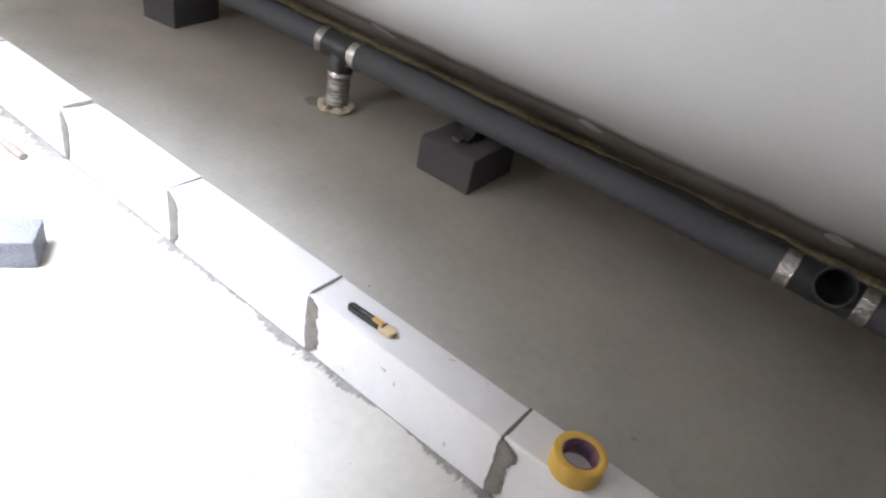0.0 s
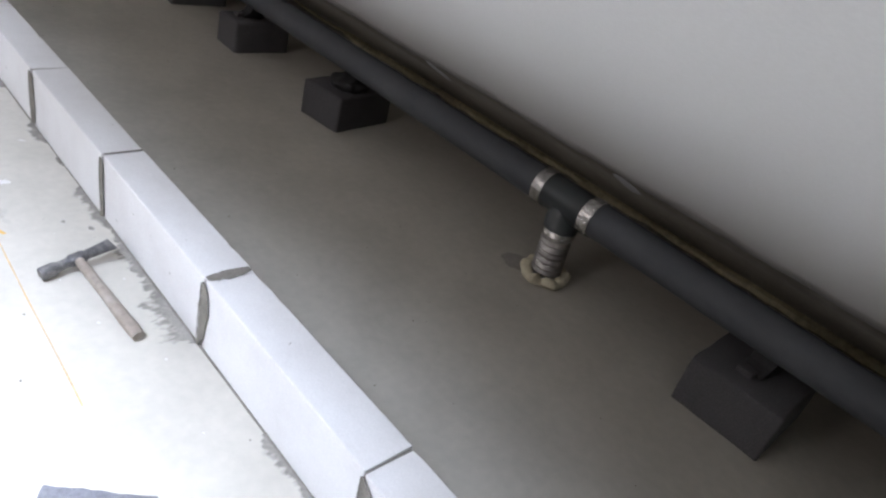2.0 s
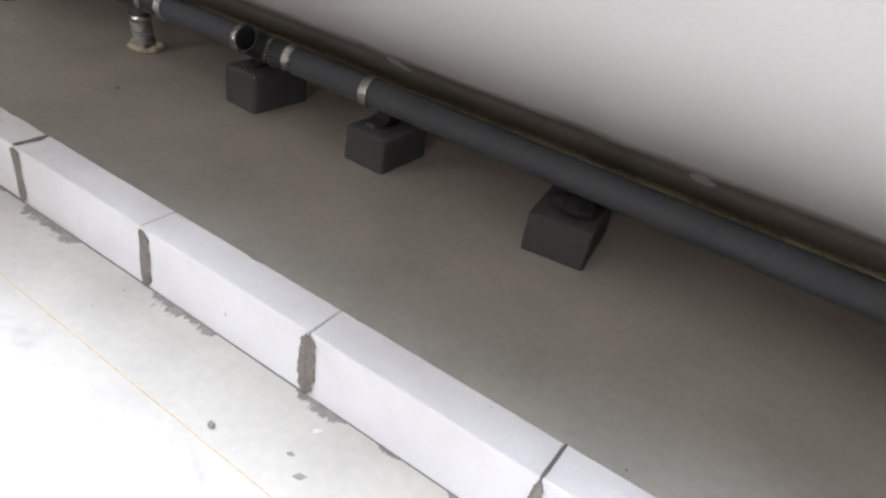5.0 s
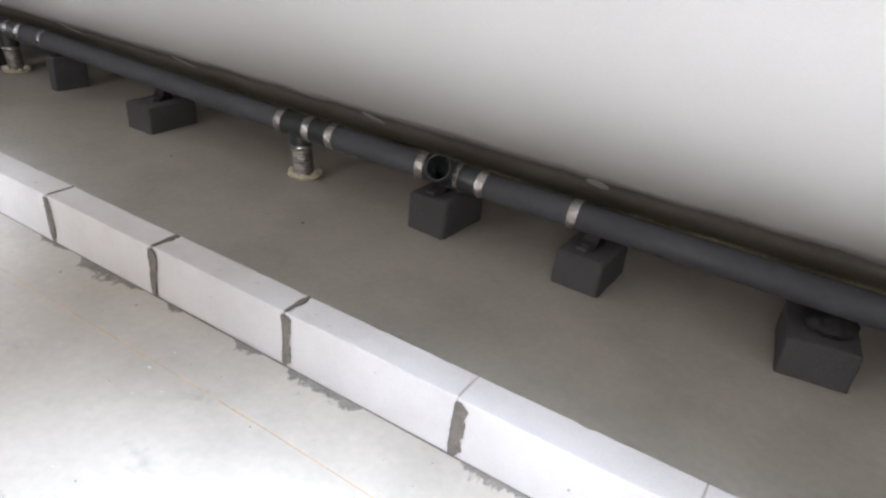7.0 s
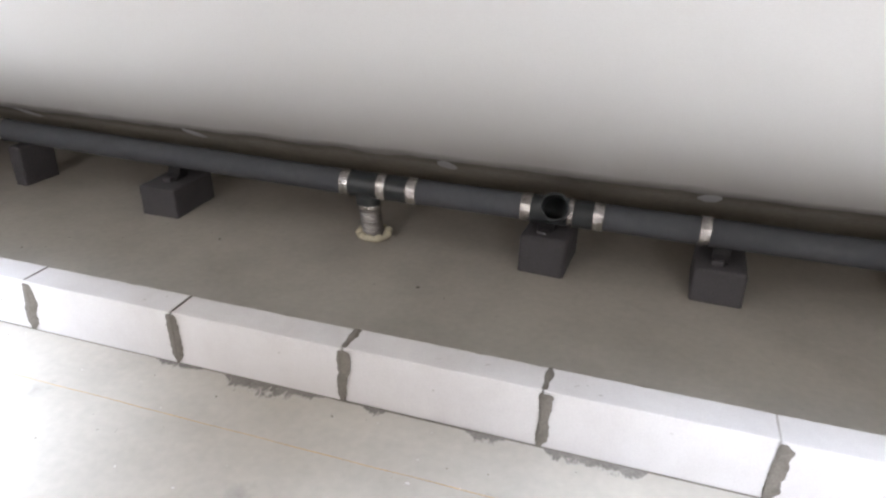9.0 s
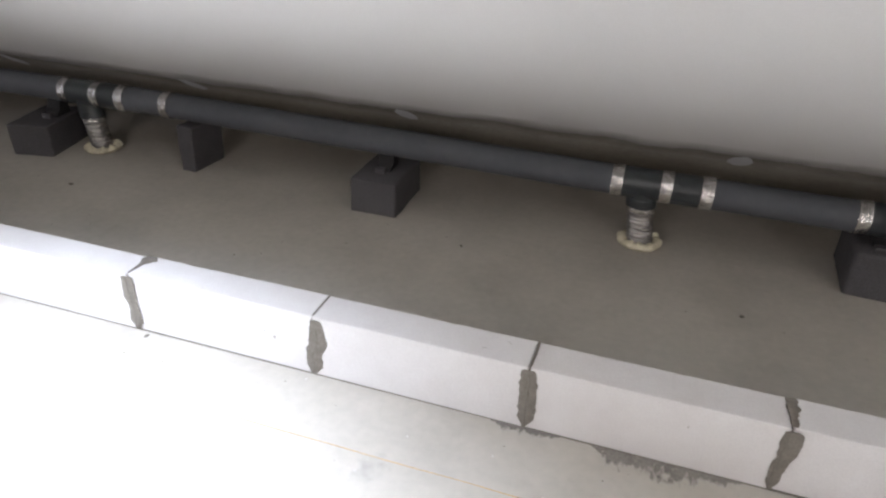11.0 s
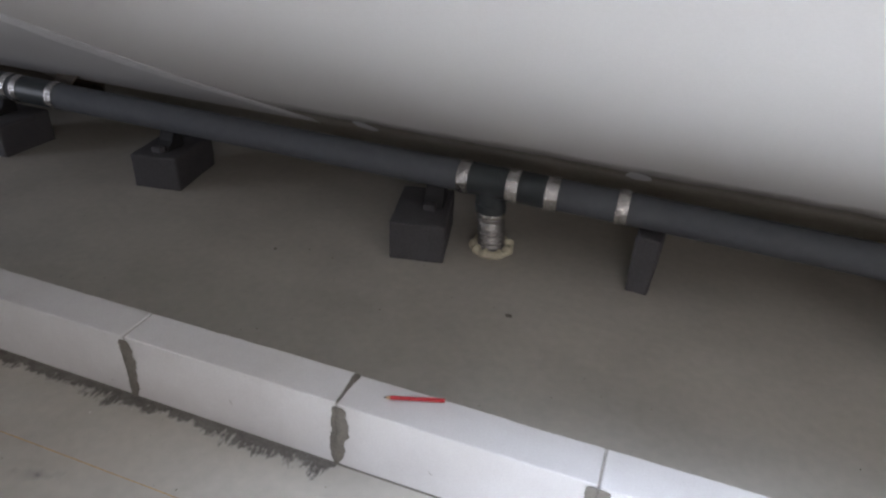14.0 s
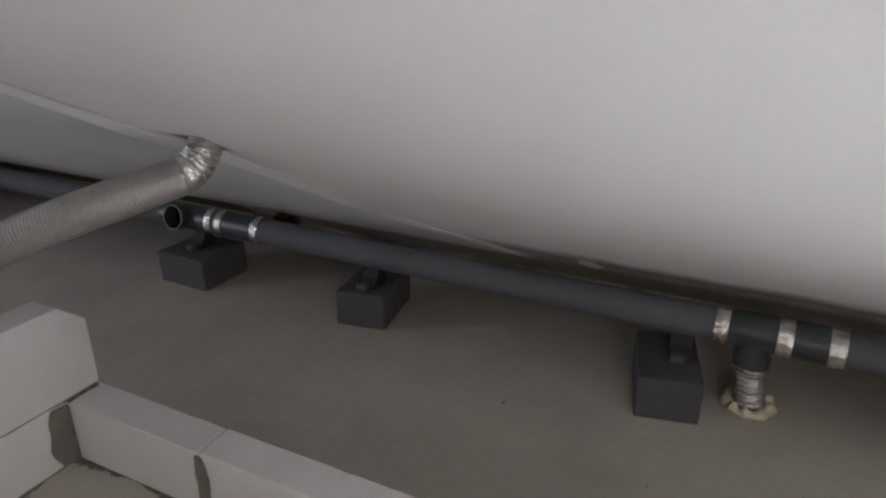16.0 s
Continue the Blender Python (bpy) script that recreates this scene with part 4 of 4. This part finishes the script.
# carpenter's pencil
pen = base("pencil", Matrix.Translation((-7.768, 0.058, HIGH + 0.006)) @ pose(0, 0, 0, 0, 0, 18.7), "red carpenter's pencil lying on the blocks", "pencil")
hexa = lambda x0, x1, r0, r1: lathe(bmesh.new(), [(x0, r0), (x1, r1)], ALONG, 8)
part("shaft", hexa(0.014, 0.141, 0.0050, 0.0050), RED, pen, "red lacquered shaft")
part("tip", hexa(0.004, 0.014, 0.0020, 0.0046), PALEWOOD, pen, "bare wooden tip")
part("lead", hexa(-0.001, 0.0045, 0.0012, 0.0019), LEAD, pen, "graphite point")

# ---------------------------------------------------------------- marks and crumbs on the floor
n = 14
L = [Vector((-1.80 + 0.10 * i / (n - 1), 1.09 + 0.035 * math.sin(math.pi * (i + .5) / n) + 0.01 * wave(i, 3, .6), 0.0004)) for i in range(n)]
R3 = [Vector((-1.80 + 0.10 * i / (n - 1), 1.06 - 0.030 * math.sin(math.pi * (i + .5) / n) + 0.01 * wave(i, 8, .6), 0.0004)) for i in range(n)]
tagged(part("damp_stain", ribbon(bmesh.new(), L, R3, Vector((0, 0, 0.0004))), DARKSCREED), "dark damp stain on the concrete floor", "stain", kind="structure")
bm = bmesh.new()
xs_ = [-1.75 - i * 0.03 for i in range(258)]
ribbon(bm, [Vector((x, -0.305 + 0.075 * min(1, (-0.6 - x) / 3.5) + 0.002 * wave(x, 41, 6) + 0.0017, 0.0006)) for x in xs_],
       [Vector((x, -0.305 + 0.075 * min(1, (-0.6 - x) / 3.5) + 0.002 * wave(x, 41, 6) - 0.0017 - 0.0012 * wave(x, 43, 9), 0.0006)) for x in xs_], Vector((0, 0, 0.0004)))
tagged(part("chalk_line", bm, CHALK), "thin orange chalk line snapped along the floor", "chalk line", kind="structure")
for x, y, a in ((-7.50, -0.172, 0), (-2.446, -0.259, 1)):
    mk = base("floor_mark", pose(x, y, 0.0008, 0, 0, 30 * a), "small yellow paint mark on the concrete floor", "paint mark", "floor marks", "structure")
    for d, long, thick in (((-1.75, 0.050, 0.003), (1.15, 0.030, 0.009), (2.1, 0.026, 0.008)) if a == 0 else ((-0.1, 0.034, 0.005), (2.75, 0.024, 0.004))):
        v = Vector((math.cos(d), math.sin(d), 0))
        w = Vector((-v.y, v.x, 0)) * thick
        part("stroke", ribbon(bmesh.new(), [v * long * i / 8 + w * (1 + 0.5 * wave(i, d, .6)) for i in range(9)], [v * long * i / 8 - w * (1 + 0.5 * wave(i, d + 4, .6)) for i in range(9)], Vector((0, 0, 0.0006))), YCHALK, mk)

for x, y, long, wide, turn, mat, text, kind in ((-2.865, -0.182, 0.034, 0.010, 35, DAMP, "grey mortar scuff on the concrete floor", "scuff"), (-2.922, -0.152, 0.020, 0.008, 20, DAMP, "grey mortar scuff on the concrete floor", "scuff"),
                                                (-2.373, -0.048, 0.024, 0.009, 10, DAMP, "grey mortar scuff on the concrete floor", "scuff"), (-2.428, -0.101, 0.016, 0.006, 0, DAMP, "grey mortar scuff on the concrete floor", "scuff"),
                                                (-2.682, -0.183, 0.045, 0.018, 65, FLECK, "pale plaster patch on the concrete floor", "patch"), (-2.925, -0.067, 0.020, 0.008, 65, FLECK, "pale plaster patch on the concrete floor", "patch")):
    n = 15
    rim = [[Vector((long * (i / (n - 1) - 0.5), e * wide * math.sin(math.pi * (i + 0.4) / n) * (0.55 + 0.9 * abs(wave(i, x + e, 0.45))), 0.0)) for i in range(n)] for e in (-1, 1)]
    tagged(part("mortar_scuff" if mat == DAMP else "plaster_patch", ribbon(bmesh.new(), rim[0], rim[1], Vector((0, 0, 0.0006))), mat, m=pose(x, y, 0.0004, 0, 0, turn)), text, kind, kind="structure")

# pale plaster dust swept about in front of the wall, thin uneven patches in one mesh
r = random.Random(58)
bm = bmesh.new()
uv = bm.loops.layers.uv.new("UVMap")
laid = []
for i in range(150):
    c = Vector((r.uniform(-9.3, 0.4), -0.16 - 0.75 * r.random(), 0.0009))
    wide, deep, turn, n = r.uniform(0.05, 0.20), r.uniform(0.03, 0.08), r.uniform(-0.4, 0.4), 18
    if any(abs(c.x - p.x) < 1.6 * (wide + w) and abs(c.y - p.y) < 1.6 * (deep + d) + 0.08 for p, w, d in laid) or c.y + 1.5 * deep + 0.5 * wide > -0.09 or (c - Vector((-1.40, -0.40, 0))).length < 0.4 or (c - Vector((-2.05, -0.12, 0))).length < 0.4:
        continue
    laid.append((c, wide, deep))
    rim = []
    for k in range(n):
        a = 2 * math.pi * k / n
        p = Vector((math.cos(a) * wide, math.sin(a) * deep, 0)) * (1 + 0.5 * wave(a, i + 0.3, 1.1) * math.sin(a / 2))
        rim.append(bm.verts.new(c + Matrix.Rotation(turn, 3, "Z") @ p))
    mid = bm.verts.new(c)
    for k in range(n):
        face = bm.faces.new((mid, rim[k], rim[(k + 1) % n]))
        for loop, v in zip(face.loops, (0, 1, 1)):
            loop[uv].uv = (0.5, v)
tagged(part("plaster_dust", bm, DUST), "pale plaster dust in thin patches on the concrete floor", "dust", kind="stuff")

# pale flecks of plaster trodden into the floor, one flat mesh
r = random.Random(33)
bm = bmesh.new()
for i in range(105):
    c = Vector((r.uniform(-9.3, 0.3), -0.03 - 0.75 * r.random() ** 1.3, 0.0))
    size, n = r.uniform(0.0012, 0.0042) * (2.0 if r.random() < 0.08 else 1), 7
    rim = [c + Vector((math.cos(6.283 * k / n) * size * r.uniform(0.5, 1.5), math.sin(6.283 * k / n) * size * r.uniform(0.4, 1.1), 0.0003)) for k in range(n)]
    low = [bm.verts.new(p) for p in rim]
    top = [bm.verts.new(c.lerp(p, 0.8) + Vector((0, 0, 0.0009))) for p in rim]
    bm.faces.new(top)
    for k in range(n):
        bm.faces.new((low[k], low[(k + 1) % n], top[(k + 1) % n], top[k]))
tagged(part("plaster_flecks", bm, FLECK), "pale flecks of plaster trodden into the concrete floor", "flecks", kind="stuff")

r = random.Random(21)
bm = bmesh.new()
for i in range(420):
    x = r.uniform(-10.5, 1.0)
    y = r.choice((r.uniform(-0.9, -0.02), r.uniform(-0.9, -0.02), r.uniform(0.2, 1.0)))
    s = r.uniform(0.0008, 0.0024) * (1.6 if r.random() < 0.08 else 1)
    m = Matrix.Translation((x, y, s * 0.35)) @ pose(0, 0, 0, r.uniform(0, 360), r.uniform(0, 360), r.uniform(0, 360)) @ Matrix.Diagonal((s * r.uniform(.6, 1.8), s, s * r.uniform(.4, .9), 1))
    bmesh.ops.create_icosphere(bm, subdivisions=1, radius=1, matrix=m)
tagged(part("crumbs", bm, MORTAR), "crumbs of mortar scattered on the concrete floor", "crumbs", kind="stuff")
for x, y, s in ((-3.109, -0.212, 0.008), (-4.869, 0.756, 0.006), (-5.882, 0.872, 0.005), (-7.645, 0.766, 0.008), (-6.607, -0.023, 0.006), (-8.554, 0.818, 0.005)):
    bm = bmesh.new()
    bmesh.ops.create_icosphere(bm, subdivisions=2, radius=s, matrix=Matrix.Diagonal((1.5, 1, 0.5, 1)))
    for v in bm.verts:
        v.co += v.co.normalized() * s * 0.35 * noise.noise(v.co * 160 + Vector((x, y, 0)))
    tagged(part("mortar_chip", bm, MORTAR, m=pose(x, y, s * 0.42, 0, 0, 70 * x)), "small dark mortar chip on the concrete floor", "chip", "mortar chips")
